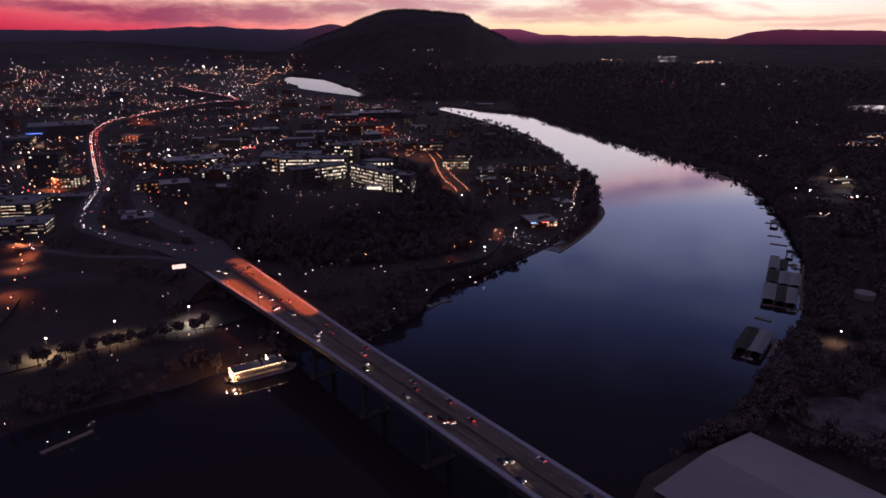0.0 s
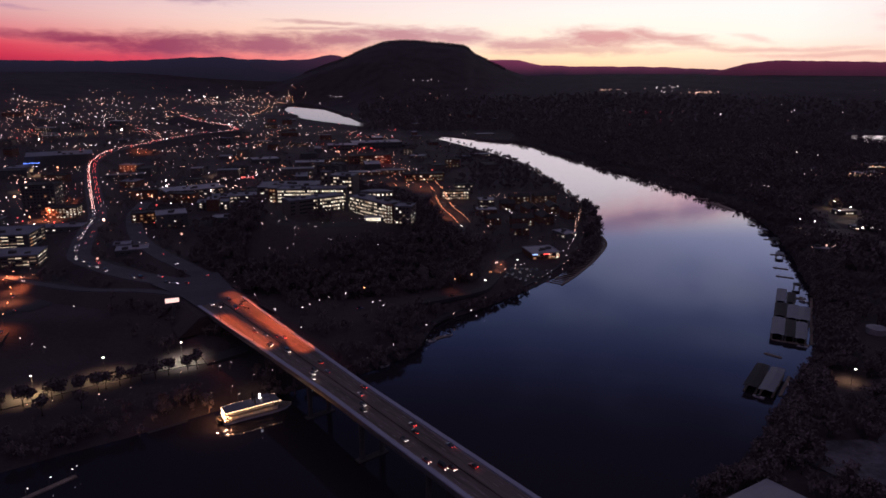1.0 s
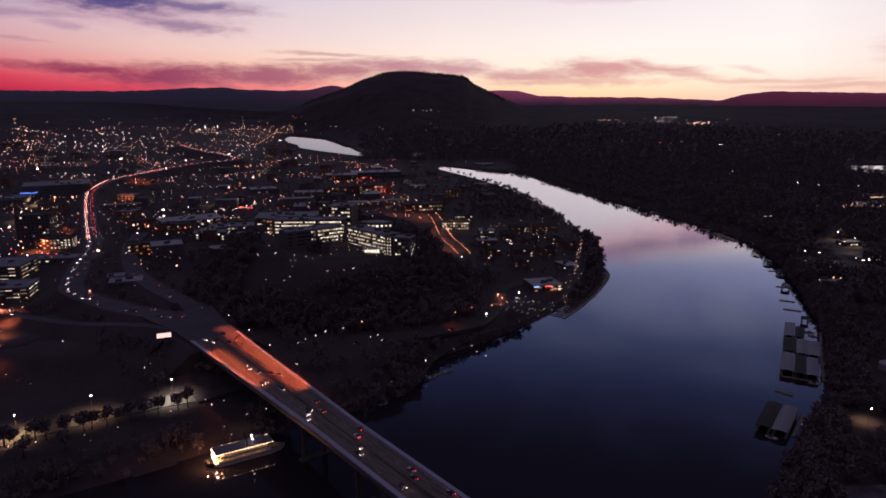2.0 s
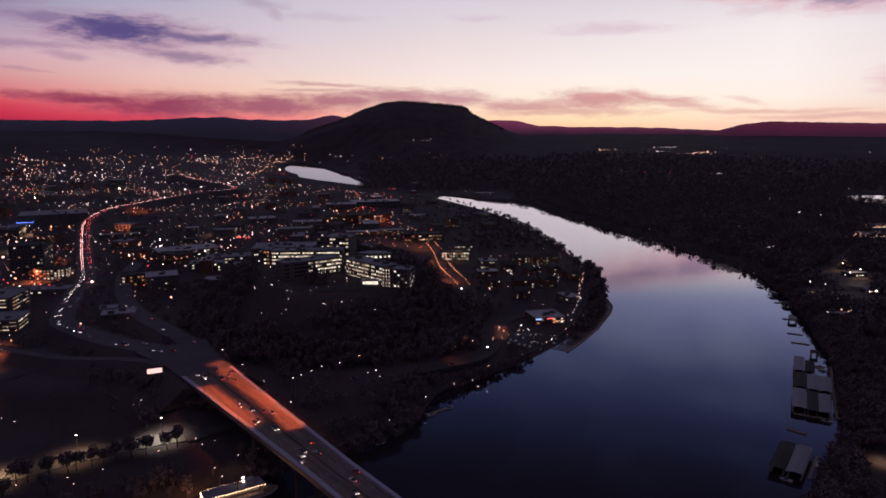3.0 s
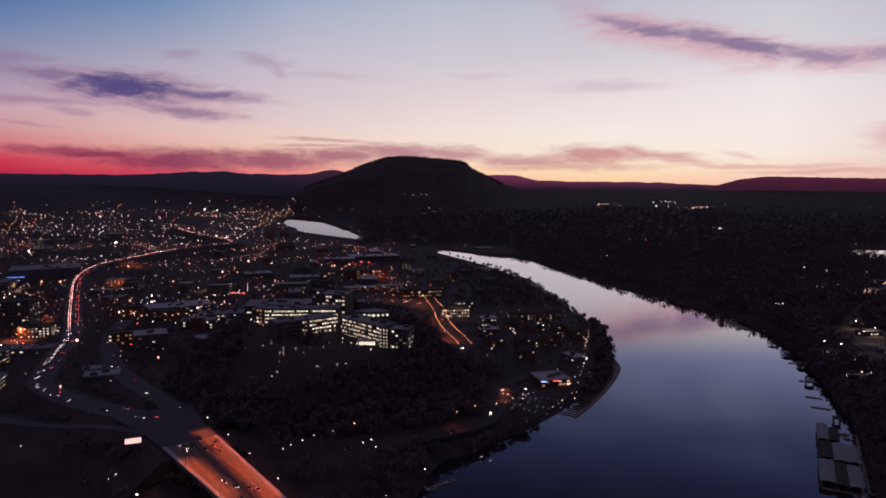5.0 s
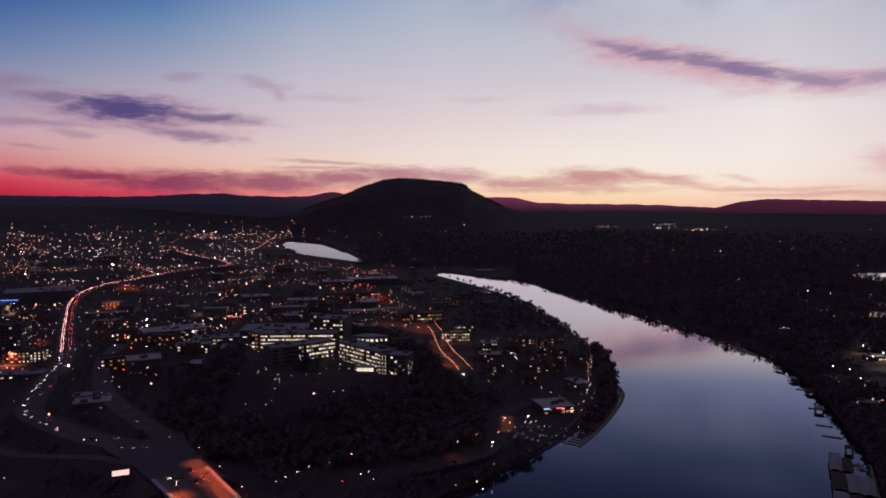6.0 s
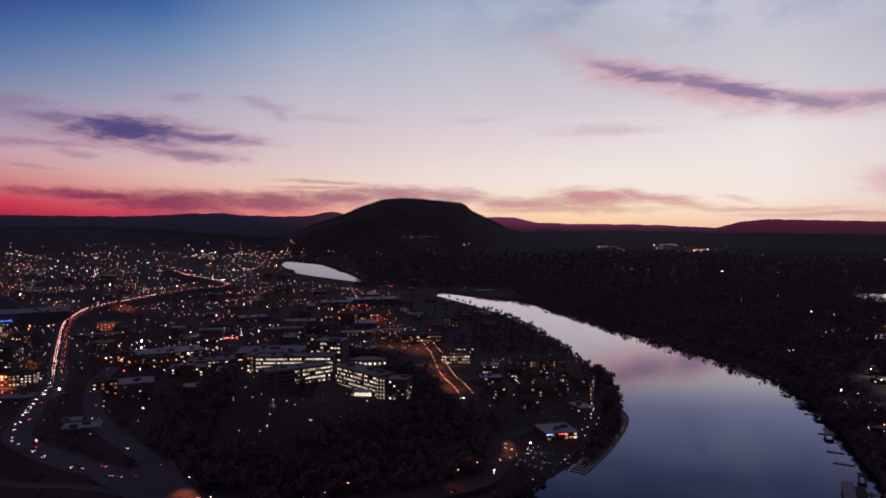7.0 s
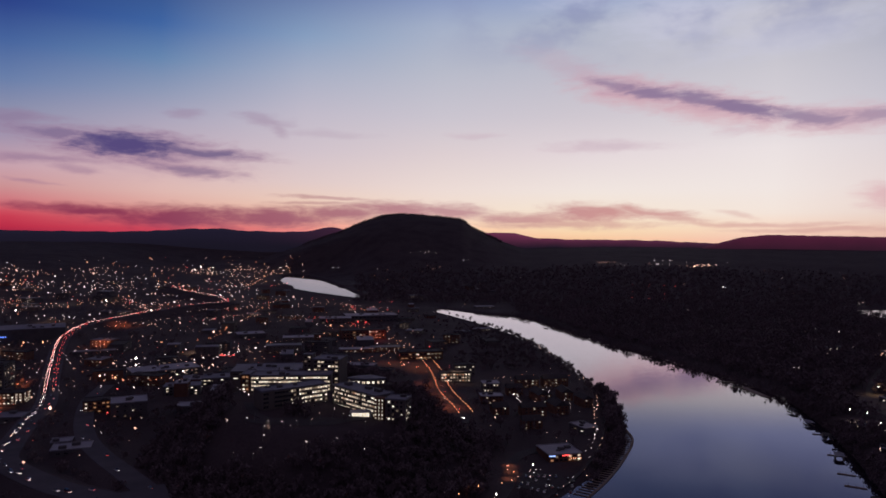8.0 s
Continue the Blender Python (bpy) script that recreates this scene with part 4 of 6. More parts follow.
def building(x, y, yaw, wide, deep, high, label, category="building", floors=0, wall=STONE_WALL, roof=ROOF_BLUE, lit=(0.5, 0.2, 0.1, 0.0), pitch=4.0, win=(2.6, 2.0),
             sides="SEW", seed=1, z=None, name="building", units=2, group="", sink=2.0, flat=True, blank=0.0):
    """A block: walls, a roof with its parapet, plant on it, and floors of windows. lit: shares of warm, pale, dim and orange panes; the rest are dark."""
    r = random.Random(seed)
    z = ground_z(x, y) if z is None else z
    b = thing(name, pose(x, y, z, 0, 0, yaw), label, category, group)
    part("wall", Shape().box(-wide / 2, -deep / 2, -sink, wide / 2, deep / 2, high), wall, b)
    if flat:
        rim = Shape().box(-wide / 2 - 0.25, -deep / 2 - 0.25, high + 0.004, wide / 2 + 0.25, deep / 2 + 0.25, high + 0.35)
        for x0, y0, x1, y1 in ((-wide / 2 - 0.25, -deep / 2 - 0.25, wide / 2 + 0.25, -deep / 2 + 0.2), (-wide / 2 - 0.25, deep / 2 - 0.2, wide / 2 + 0.25, deep / 2 + 0.25),
                               (-wide / 2 - 0.25, -deep / 2 + 0.2, -wide / 2 + 0.2, deep / 2 - 0.2), (wide / 2 - 0.2, -deep / 2 + 0.2, wide / 2 + 0.25, deep / 2 - 0.2)):
            rim.box(x0, y0, high + 0.35, x1, y1, high + 0.95, 0.05)
        part("roof", rim, roof, b)
    else:
        e, h = 0.7, min(wide, deep) * 0.32
        v = [(-wide / 2 - e, -deep / 2 - e, high), (wide / 2 + e, -deep / 2 - e, high), (wide / 2 + e, deep / 2 + e, high), (-wide / 2 - e, deep / 2 + e, high)]
        along = wide >= deep
        ridge = [(-wide / 2 + 0.4, 0, high + h), (wide / 2 - 0.4, 0, high + h)] if along else [(0, -deep / 2 + 0.4, high + h), (0, deep / 2 - 0.4, high + h)]
        f = [(3, 2, 1, 0), (0, 1, 5, 4), (2, 3, 4, 5), (1, 2, 5), (3, 0, 4)] if along else [(3, 2, 1, 0), (1, 2, 5, 4), (3, 0, 4, 5), (0, 1, 4), (2, 3, 5)]
        part("roof", Shape().face_set(v + ridge, f), roof, b)
    if flat:
        for _ in range(units):
            ux, uy, us = r.uniform(-0.34, 0.34) * wide, r.uniform(-0.3, 0.3) * deep, r.uniform(1.4, 3.2)
            part("roof_unit", Shape().box(ux - us, uy - us * 0.7, high + 0.36, ux + us, uy + us * 0.7, high + 0.36 + us * 0.8, 0.15), GREY_WALL, b, "grey rooftop plant unit")
    if floors:
        storey = high / floors
        for side in sides:
            length = wide if side in "SN" else deep
            n = max(1, int((length - 1.0) / pitch))
            for level in range(floors):
                for i in range(n):
                    u = r.random() if i >= blank * n else 1.0
                    pane = DARK_GLASS
                    for share, kind in zip(lit, PANES):
                        if u < share:
                            pane = kind
                            break
                        u -= share
                    w, h = win
                    off = (i - (n - 1) / 2) * pitch
                    zz = level * storey + (storey - h) * 0.45
                    m = {"S": pose(off, -deep / 2 - 0.02, zz), "N": pose(off, deep / 2 + 0.02, zz, 0, 0, 180), "E": pose(wide / 2 + 0.02, off, zz, 0, 0, 90), "W": pose(-wide / 2 - 0.02, off, zz, 0, 0, -90)}[side]
                    part("window", window_mesh(w, h, pane), None, b, "lit window" if pane is not DARK_GLASS else "", at=m)
    return b


def block_between(ax, ay, bx, by, deep, high, label, behind=True, **more):
    """A block whose front wall runs from a to b, its depth behind that wall as seen from the river."""
    wide = math.hypot(bx - ax, by - ay)
    yaw = math.degrees(math.atan2(by - ay, bx - ax))
    nx, ny = -(by - ay) / wide, (bx - ax) / wide
    return building((ax + bx) / 2 + nx * deep / 2, (ay + by) / 2 + ny * deep / 2, yaw, wide, deep, high, label, **more)


# the office campus on the hilltop
TOP = 58.0
CAMPUS = dict(z=TOP, group="hilltop offices", name="office_building", category="office building", floors=5, sink=16.0)
block_between(-146, 658, -99, 693, 19, 17.5, "long five-storey stone office wing with lit windows on the hilltop", blank=0.38, lit=(0.42, 0.34, 0.12, 0.0), pitch=2.4, win=(2.0, 1.9), sides="S", seed=3, units=3, **CAMPUS)
block_between(-154, 672, -146.5, 658.5, 10, 17.8, "narrow stone end block of the office wing, few windows lit", lit=(0.2, 0.25, 0.1, 0.05), pitch=3.3, win=(1.9, 1.8), sides="SW", seed=4, units=0, **CAMPUS)
block_between(-95, 691, -54, 648, 19, 17.0, "angled five-storey office wing with lit rows of windows", lit=(0.38, 0.24, 0.16, 0.02), pitch=2.4, win=(2.0, 1.8), sides="S", seed=5, units=3, **CAMPUS)
block_between(-46, 641, -30, 637, 17, 16.5, "stone end block of the angled office wing beside a lit stair", lit=(0.16, 0.2, 0.1, 0.05), pitch=3.4, win=(1.9, 1.8), sides="SE", seed=6, units=1, **CAMPUS)
block_between(-174, 724, -102, 728, 21, 17.5, "long office wing behind the others, its floors brightly lit", lit=(0.5, 0.36, 0.08, 0.0), pitch=2.2, win=(1.9, 1.8), sides="S", seed=7, units=4, **CAMPUS)
block_between(-183, 725, -174.4, 725, 22, 18.5, "end tower of the long wing washed by orange light", lit=(0.1, 0.1, 0.1, 0.6), pitch=3.0, win=(2.2, 2.0), sides="SW", seed=8, units=0, wall=BRICK_WALL, **CAMPUS)
block_between(-124, 757, -98, 753, 26, 27.0, "taller office block with a blue-grey roof", lit=(0.14, 0.12, 0.16, 0.0), pitch=3.4, win=(2.7, 1.9), sides="S", seed=9, units=3, **{**CAMPUS, "floors": 7})
block_between(-136, 772, -127, 770, 9, 29.0, "slender stair tower behind the long office wing", lit=(0.1, 0.1, 0.1, 0.0), pitch=4, win=(2.2, 1.9), sides="S", seed=10, units=0, **{**CAMPUS, "floors": 7})
block_between(-212, 790, -142, 798, 44, 8.0, "low parking deck with a blue-grey roof behind the offices", lit=(0.03, 0.06, 0.2, 0.0), pitch=6, win=(4.5, 1.2), sides="S", seed=12, units=6, **{**CAMPUS, "floors": 2})


def curved_hall():
    b = thing("assembly_hall", pose(-70, 722, TOP), "low hall with a curved grey roof and a lit glass front", "hall", "hilltop offices")
    outline = [(-17 + 34 * u, 8 - 4.2 * math.sin(math.pi * u)) for u in np.linspace(0, 1, 10)] + [(17 - 34 * u, 9 + 11 * math.sin(math.pi * u)) for u in np.linspace(0, 1, 10)]
    part("wall", Shape().prism(outline, -4, 14), STONE_WALL, b)
    part("roof", Shape().prism([(x * 1.05, (y - 8) * 1.12 + 8) for x, y in outline], 14.005, 15.4), ROOF_BLUE, b)
    for i in range(8):
        u = (i + 0.5) / 8
        part("window", window_mesh(3.0, 2.4, PANE_PALE if i % 3 else PANE_WARM), None, b, "lit window", at=pose(-17 + 34 * u, 7.88 - 4.2 * math.sin(math.pi * u), 10.6, 0, 0, 0))
    p = thing("entrance_pavilion", pose(-66, 650, TOP, 0, 0, 4), "brightly lit glass entrance pavilion at the hilltop offices", "pavilion", "hilltop offices")
    part("roof", Shape().box(-8.5, -4.5, 4.6, 8.5, 4.5, 5.2, 0.1), ROOF_PALE, p)
    part("floor", Shape().box(-8, -4, -1, 8, 4, 0.1), CONCRETE, p)
    part("core", Shape().box(-7, -2.2, 0.104, 7, 3.4, 4.6), STONE_WALL, p)
    for i in range(5):
        part("window", window_mesh(2.7, 4.0, PANE_PALE), None, p, "lit glass front", at=pose(-5.6 + 2.8 * i, -2.23, 0.3))
    for x in (-8, -2.7, 2.7, 8):
        part("column", Shape().cone((x, -4.1, 0.1), (x, -4.1, 4.6), 0.22, 0.22, 8), PALE_CONCRETE, p)
    stair = thing("stair_tower", pose(-50, 643, TOP, 0, 0, -20), "tall glazed stair of the hilltop offices edged with warm lamps", "stair tower", "hilltop offices")
    part("wall", Shape().box(-4, -2.4, -4, 4, 1.5, 18), BRICK_WALL, stair)
    for x in (-2.7, 0.2, 2.9):
        for level in range(6):
            part("window", window_mesh(1.1, 1.6, PANE_PALE if level % 2 else PANE_WARM), None, stair, "lit window", at=pose(x, -2.43, 0.8 + level * 2.85))


curved_hall()

# town blocks by the freeway
building(-455, 712, 8, 58, 44, 14, "parking garage with open lit decks and a blue-grey roof", "parking garage", 4, GREY_WALL, ROOF_BLUE, (0.3, 0.0, 0.45, 0.1), 7.2, (6.6, 1.3), "SE", 21, 20, "parking_garage", 4)
building(-412, 640, 14, 62, 34, 10, "low garage with lit openings beside the freeway bend", "parking garage", 3, GREY_WALL, ROOF_BLUE, (0.25, 0.15, 0.4, 0.0), 6.0, (5.4, 1.2), "SE", 22, 20, "parking_garage", 3)
building(-442, 775, 10, 66, 22, 5, "long low shed with a flat blue-grey roof", "shed", 1, GREY_WALL, ROOF_BLUE, (0.05, 0.05, 0.1, 0.0), 8, (3, 1.5), "S", 23, 20, "shed", 3)
building(-525, 905, 12, 40, 34, 32, "dark eight-storey block with a few lit windows", "office building", 8, GREY_WALL, ROOF_DARK, (0.05, 0.03, 0.05, 0.02), 4.2, (2.4, 1.9), "SE", 24, 20, "office_building", 3)
building(-468, 850, 10, 34, 20, 12, "hotel block with warm lit windows", "hotel", 4, BRICK_WALL, ROOF_DARK, (0.3, 0.2, 0.1, 0.1), 4.0, (2.2, 1.8), "SE", 25, 20, "hotel", 2)
building(-720, 1310, 28, 110, 74, 22, "large windowless arena with pale flanks and a blue sign", "arena", 0, GREY_WALL, ROOF_BLUE, seed=26, z=20, name="arena", units=5)
building(-312, 682, 20, 30, 20, 5, "low pale flat-roofed depot in the freeway loop", "depot", 1, GREY_WALL, ROOF_PALE, (0, 0, 0, 0), 6, (3, 1.4), "S", 27, None, "depot", 2)
building(-330, 700, 20, 16, 14, 4.5, "small pale flat-roofed shed in the freeway loop", "shed", 1, GREY_WALL, ROOF_PALE, (0, 0, 0, 0), 6, (3, 1.4), "S", 28, None, "shed", 1)
building(-368, 1015, 34, 84, 42, 9, "wide pale-roofed hall with a lit front", "hall", 2, GREY_WALL, ROOF_PALE, (0.1, 0.1, 0.2, 0.0), 6, (3.4, 1.6), "SE", 29, None, "hall", 5)
building(-352, 815, 24, 34, 20, 12, "brick block under orange light with a bright corner", "building", 3, BRICK_WALL, ROOF_DARK, (0.15, 0.1, 0.15, 0.3), 4, (2.3, 1.8), "SE", 30, None, "building", 2)
building(-300, 900, 14, 40, 24, 10, "low block with pale roof and scattered lit windows", "building", 3, GREY_WALL, ROOF_BLUE, (0.12, 0.1, 0.15, 0.0), 4.4, (2.4, 1.8), "S", 31, None, "building", 3)
building(-290, 960, 20, 60, 30, 8, "long flat-roofed hall by the freeway spur", "hall", 2, GREY_WALL, ROOF_BLUE, (0.1, 0.1, 0.1, 0.0), 5, (3, 1.6), "S", 32, None, "hall", 4)

# between the hill and the river: restaurant, sheds, apartments
restaurant = building(103, 713, 14, 31, 29, 6, "riverside restaurant with a pale blue-grey roof and red-lit terrace", "restaurant", 2, BRICK_WALL, ROOF_PALE, (0.1, 0.05, 0.15, 0.3), 4.2, (2.8, 1.9), "S", 41, None, "restaurant", 3)
part("sign", Shape().box(-15.2, -14.9, 4.9, -9.5, -14.6, 5.8), SIGN_BLUE, restaurant, "blue neon sign")
part("sign", Shape().box(-3.0, -14.9, 5.0, 3.5, -14.6, 5.7), LAMP_RED, restaurant, "red neon sign")
for k in range(5):
    part("terrace_lamp", Shape().ball((4 + k * 2.4, -16.5, 2.8), 0.3), LAMP_SODIUM, restaurant, "orange terrace lamp")
building(141, 790, -62, 24, 16, 6, "shed with a ribbed pale roof near the shore", "shed", 1, GREY_WALL, ROOF_PALE, (0, 0.05, 0.1, 0), 5, (3, 1.5), "S", 42, None, "shed", 2)
building(57, 905, 4, 26, 18, 9, "apartment house with a pale flat roof", "apartment house", 3, BRICK_WALL, ROOF_PALE, (0.1, 0.05, 0.1, 0.05), 4, (2, 1.6), "SE", 43, None, "apartment_house", 2)
building(62, 985, 4, 22, 20, 10, "apartment house with a pale roof terrace", "apartment house", 3, STONE_WALL, ROOF_PALE, (0.08, 0.06, 0.1, 0.05), 4, (2, 1.6), "SE", 44, None, "apartment_house", 2)
building(18, 1040, 6, 42, 18, 12, "row of shops with a brightly lit front", "building", 3, STONE_WALL, ROOF_DARK, (0.35, 0.35, 0.1, 0.1), 4, (2.6, 2.2), "SE", 45, None, "building", 3)
building(32, 1090, 6, 30, 16, 14, "flat-roofed block with a lit upper floor", "building", 3, STONE_WALL, ROOF_DARK, (0.15, 0.25, 0.1, 0.0), 4, (2.6, 2.0), "S", 46, None, "building", 2)
building(-35, 1210, 12, 70, 30, 12, "long low works hall under orange lamps", "hall", 2, BRICK_WALL, ROOF_DARK, (0.2, 0.1, 0.1, 0.2), 6, (4, 2), "SE", 47, None, "hall", 4)
for i, (x, y, w, d, h) in enumerate(((112, 1012, 30, 14, 11), (150, 1020, 34, 14, 11), (118, 930, 16, 30, 10), (150, 945, 14, 28, 10), (98, 850, 28, 14, 10), (128, 868, 16, 26, 10), (90, 800, 20, 14, 8), (62, 850, 18, 14, 8), (165, 905, 12, 24, 10), (90, 960, 20, 14, 10))):
    building(x, y, 6 + 5 * (i % 3), w, d, h, "three-storey brick apartment house with a dark hipped roof", "apartment house", 3, BRICK_WALL, ROOF_DARK, (0.16, 0.06, 0.12, 0.06), 4.6, (1.8, 1.5), "SE", 60 + i, None, "apartment_house", 0, "apartments near the river", 2.5, False)

building(-165, 1720, 14, 120, 56, 14, "long industrial shed with a pale ribbed roof near the far reach", "factory", 2, GREY_WALL, ROOF_PALE, (0.02, 0.02, 0.05, 0.02), 9, (5, 2), "S", 48, None, "factory", 5)
building(-150, 1420, 14, 84, 36, 16, "brick works washed by red light", "factory", 3, BRICK_WALL, ROOF_DARK, (0.1, 0.08, 0.1, 0.15), 6, (4, 2), "S", 49, None, "factory", 4)
building(-235, 1640, 10, 70, 40, 12, "industrial shed with a blue-grey roof", "factory", 2, GREY_WALL, ROOF_PALE, (0.02, 0.02, 0.05, 0.02), 9, (5, 2), "S", 50, None, "factory", 3)
KEEP_CLEAR += [(-165, 1720, 80), (-150, 1420, 60), (-235, 1640, 55)]


def town_blocks():
    """Plain low blocks that fill the town towards the mountain."""
    r = random.Random(77)
    walls, roofs = (GREY_WALL, BRICK_WALL, STONE_WALL), (ROOF_BLUE, ROOF_DARK, ROOF_DARK, ROOF_PALE)
    looks = {GREY_WALL: "grey", BRICK_WALL: "brick", STONE_WALL: "stone"}
    placed = []
    freeway = FREEWAY_LINE[:, :2]
    while len(placed) < 110:
        dep, az = math.radians(r.uniform(3.6, 15.5)), math.radians(r.uniform(-35, 4))
        d = 180 / math.tan(dep)
        x, y = d * math.sin(az), d * math.cos(az)
        if y < 780 or (x > -40 and y < 1300) or from_shore(np.array([x]), np.array([y]))[0] < 60 or math.hypot((x - HILL[0]) / 150, (y - HILL[1]) / 165) < 1.05:
            continue
        if np.hypot(*(freeway - (x, y)).T).min() < 48 or any(math.hypot(x - a, y - b) < 34 + d * 0.012 for a, b in placed):
            continue
        if any(np.hypot(*(np.array(line)[:, :2] - (x, y)).T).min() < 30 for line, _ in ROADS[2:]) or any(math.hypot(x - a, y - b) < c for a, b, c in KEEP_CLEAR):
            continue
        placed.append((x, y))
        wide, deep, tall = r.uniform(18, 58), r.uniform(14, 34), r.choice((5, 6, 8, 9, 12, 15))
        wall, roof = r.choice(walls), r.choice(roofs)
        bright = r.random() < 0.16
        building(x, y, r.choice((12, 24, -8, 100)), wide, deep, tall, "low %s town block with a flat roof%s" % (looks[wall], " and a lit front" if bright else ", mostly dark"), "building", max(1, int(tall / 4)), wall, roof,
                 (0.3, 0.2, 0.1, 0.1) if bright else (0.04, 0.03, 0.06, 0.02), 7.0, (2.0, 1.2), "S", 100 + len(placed), None, "building", r.choice((0, 1, 2)), "town blocks", 9.0)


town_blocks()

# buildings on the far bank
for x, y, yaw, w, d, h, lit, label in ((440, 800, -20, 30, 12, 5, (0.5, 0.3, 0, 0), "low shed with a pale roof and bright lamps on its eaves"), (405, 722, -25, 16, 9, 4, (0.4, 0.4, 0, 0), "small cabin with lit windows"),
                                      (545, 930, 10, 26, 16, 6, (0.2, 0.3, 0, 0), "low hall with a lit front"), (510, 835, 12, 22, 12, 5, (0.2, 0.1, 0, 0.2), "low shed by the bank road"),
                                      (770, 1250, 15, 60, 26, 9, (0.3, 0.4, 0.1, 0), "wide works hall with lit front and pale roof"), (850, 1360, 15, 70, 26, 9, (0.4, 0.3, 0.1, 0.1), "wide works hall with rows of warm lamps"),
                                      (690, 1330, 8, 70, 20, 6, (0.0, 0.1, 0.1, 0), "long pale-roofed shed at the wood's edge"), (515, 1165, 5, 14, 10, 4, (0.5, 0.4, 0, 0), "lone lit hut in the woods")):
    building(x, y, yaw, w, d, h, label, "shed", 1, GREY_WALL, ROOF_PALE, lit, 4.0, (2.6, 1.8), "SW", int(x), None, "shed", 1, "far bank sheds")


# ---- lamps ----
POLE = material("lamp_pole", (0.12, 0.12, 0.125), rough=0.55, metal=0.7)


def lamp_template(glass, high, label, size=0.55, group="street lamps"):
    t = thing("street_lamp", pose(0, 0, -500), label, "street lamp", group)
    part("pole", Shape().cone((0, 0, -0.5), (0, 0, high), 0.13, 0.08, 6), POLE, t)
    part("arm", Shape().cone((0, 0, high - 0.1), (1.1, 0, high + 0.25), 0.07, 0.05, 5), POLE, t)
    part("lantern", Shape().ball((1.15, 0, high + 0.1), size, 0.7), glass, t, "glowing lantern")
    return t


class Lamps:
    """Lamps of one kind; the first one placed is the pattern."""

    def __init__(self, *kind, **more):
        self.kind, self.more, self.first = kind, more, None

    def put(self, x, y, z=None, yaw=0.0):
        m = pose(x, y, ground_z(x, y) if z is None else z, 0, 0, yaw)
        if self.first is None:
            self.first = lamp_template(*self.kind, **self.more)
            self.first.matrix_basis = m
        else:
            copy_thing(self.first, m)


white_path = Lamps(LAMP_WHITE, 4.5, "low white path lamp on a slim pole", size=0.24, group="path lamps")
warm_path = Lamps(LAMP_WARM, 4.5, "low warm path lamp on a slim pole", size=0.23, group="path lamps")
sodium = Lamps(LAMP_SODIUM, 9.0, "orange sodium street lamp on a steel pole", size=0.42)
white_street = Lamps(LAMP_WHITE, 9.0, "white street lamp on a steel pole", size=0.3)
flood = Lamps(FLOOD, 11.0, "bright white floodlight on a tall pole", size=0.55, group="floodlights")
rr = random.Random(5)
# the arc of lamps and the forecourt of the hilltop offices
for x, y in ((-193, 739), (-186, 726), (-180, 714), (-174, 704), (-167, 695), (-158, 686), (-150, 677), (-142, 670)):
    white_path.put(x, y, None, rr.uniform(0, 360))
for x, y in ((-162, 654), (-145, 630), (-131, 615), (-119, 614), (-109, 616), (-116, 650), (-106, 648), (-100, 620), (-88, 650), (-70, 641), (-66, 655), (-45, 634), (-24, 668), (-129, 590), (-135, 588)):
    (white_path if rr.random() < 0.7 else warm_path).put(x, y, None, rr.uniform(0, 360))
for i in range(20):
    (white_path if i % 4 else warm_path).put(rr.uniform(-168, -50), rr.uniform(590, 640), None, rr.uniform(0, 360))
# along the riverwalk and among the apartments
for i, p in enumerate(RIVERWALK[::2]):
    if p[1] < 1350 and i % 2 == 0 or p[1] < 510:
        (white_path if p[1] < 520 else warm_path).put(p[0] + 3.2, p[1] - 2.0, None, 180)
for x0, y0, x1, y1, n, kind in ((66, 940, 74, 880, 5, warm_path), (112, 995, 112, 905, 6, warm_path), (143, 1000, 140, 900, 6, warm_path), (160, 960, 172, 890, 5, warm_path), (95, 1032, 185, 1036, 9, warm_path), (70, 1010, 90, 1060, 4, warm_path),
                                (120, 840, 150, 850, 3, white_path), (78, 830, 84, 780, 3, warm_path), (100, 770, 118, 740, 3, warm_path), (118, 670, 150, 742, 6, warm_path), (150, 1060, 185, 1240, 7, warm_path), (125, 1100, 160, 1400, 8, warm_path)):
    for i in range(n):
        u = i / max(1, n - 1)
        kind.put(x0 + (x1 - x0) * u + rr.uniform(-3, 3), y0 + (y1 - y0) * u + rr.uniform(-3, 3), None, rr.uniform(0, 360))
# restaurant lot
for i in range(14):
    (white_path if i % 3 else warm_path).put(rr.uniform(52, 112), rr.uniform(622, 668), None, rr.uniform(0, 360))
flood.put(71, 655)
flood.put(36, 590)
flood.put(20, 780)
# the avenue behind the hill, lamps on both kerbs
for i, p in enumerate(AVENUE[1:]):
    if p[1] < 1100 or i % 2 == 0 and p[1] < 1400 or i % 4 == 0:
        t = AVENUE[min(i + 2, len(AVENUE) - 1)] - AVENUE[i]
        a = math.atan2(t[1], t[0])
        for side in (-1, 1):
            sodium.put(p[0] - side * math.sin(a) * 8.6, p[1] + side * math.cos(a) * 8.6, p[2] - 0.3, math.degrees(a) - 90 * side)
for x, y in ((-79, 1150), (-48, 1161), (-35, 1155), (-23, 1141), (-74, 1085), (-37, 1075), (-60, 1110), (-58, 1085)):
    sodium.put(x, y)
# round the foot of the hill and at the bank by the bridge
for x, y in ((54, 640), (42, 612), (9, 580), (-65, 543), (24, 600)):
    sodium.put(x, y)
for x, y in ((-102, 504), (-106, 497), (-96, 512), (26, 545), (22, 551), (-55, 509), (-46, 502), (-50, 514), (-20, 512), (-14, 505), (-90, 520), (-78, 528)):
    white_street.put(x, y)
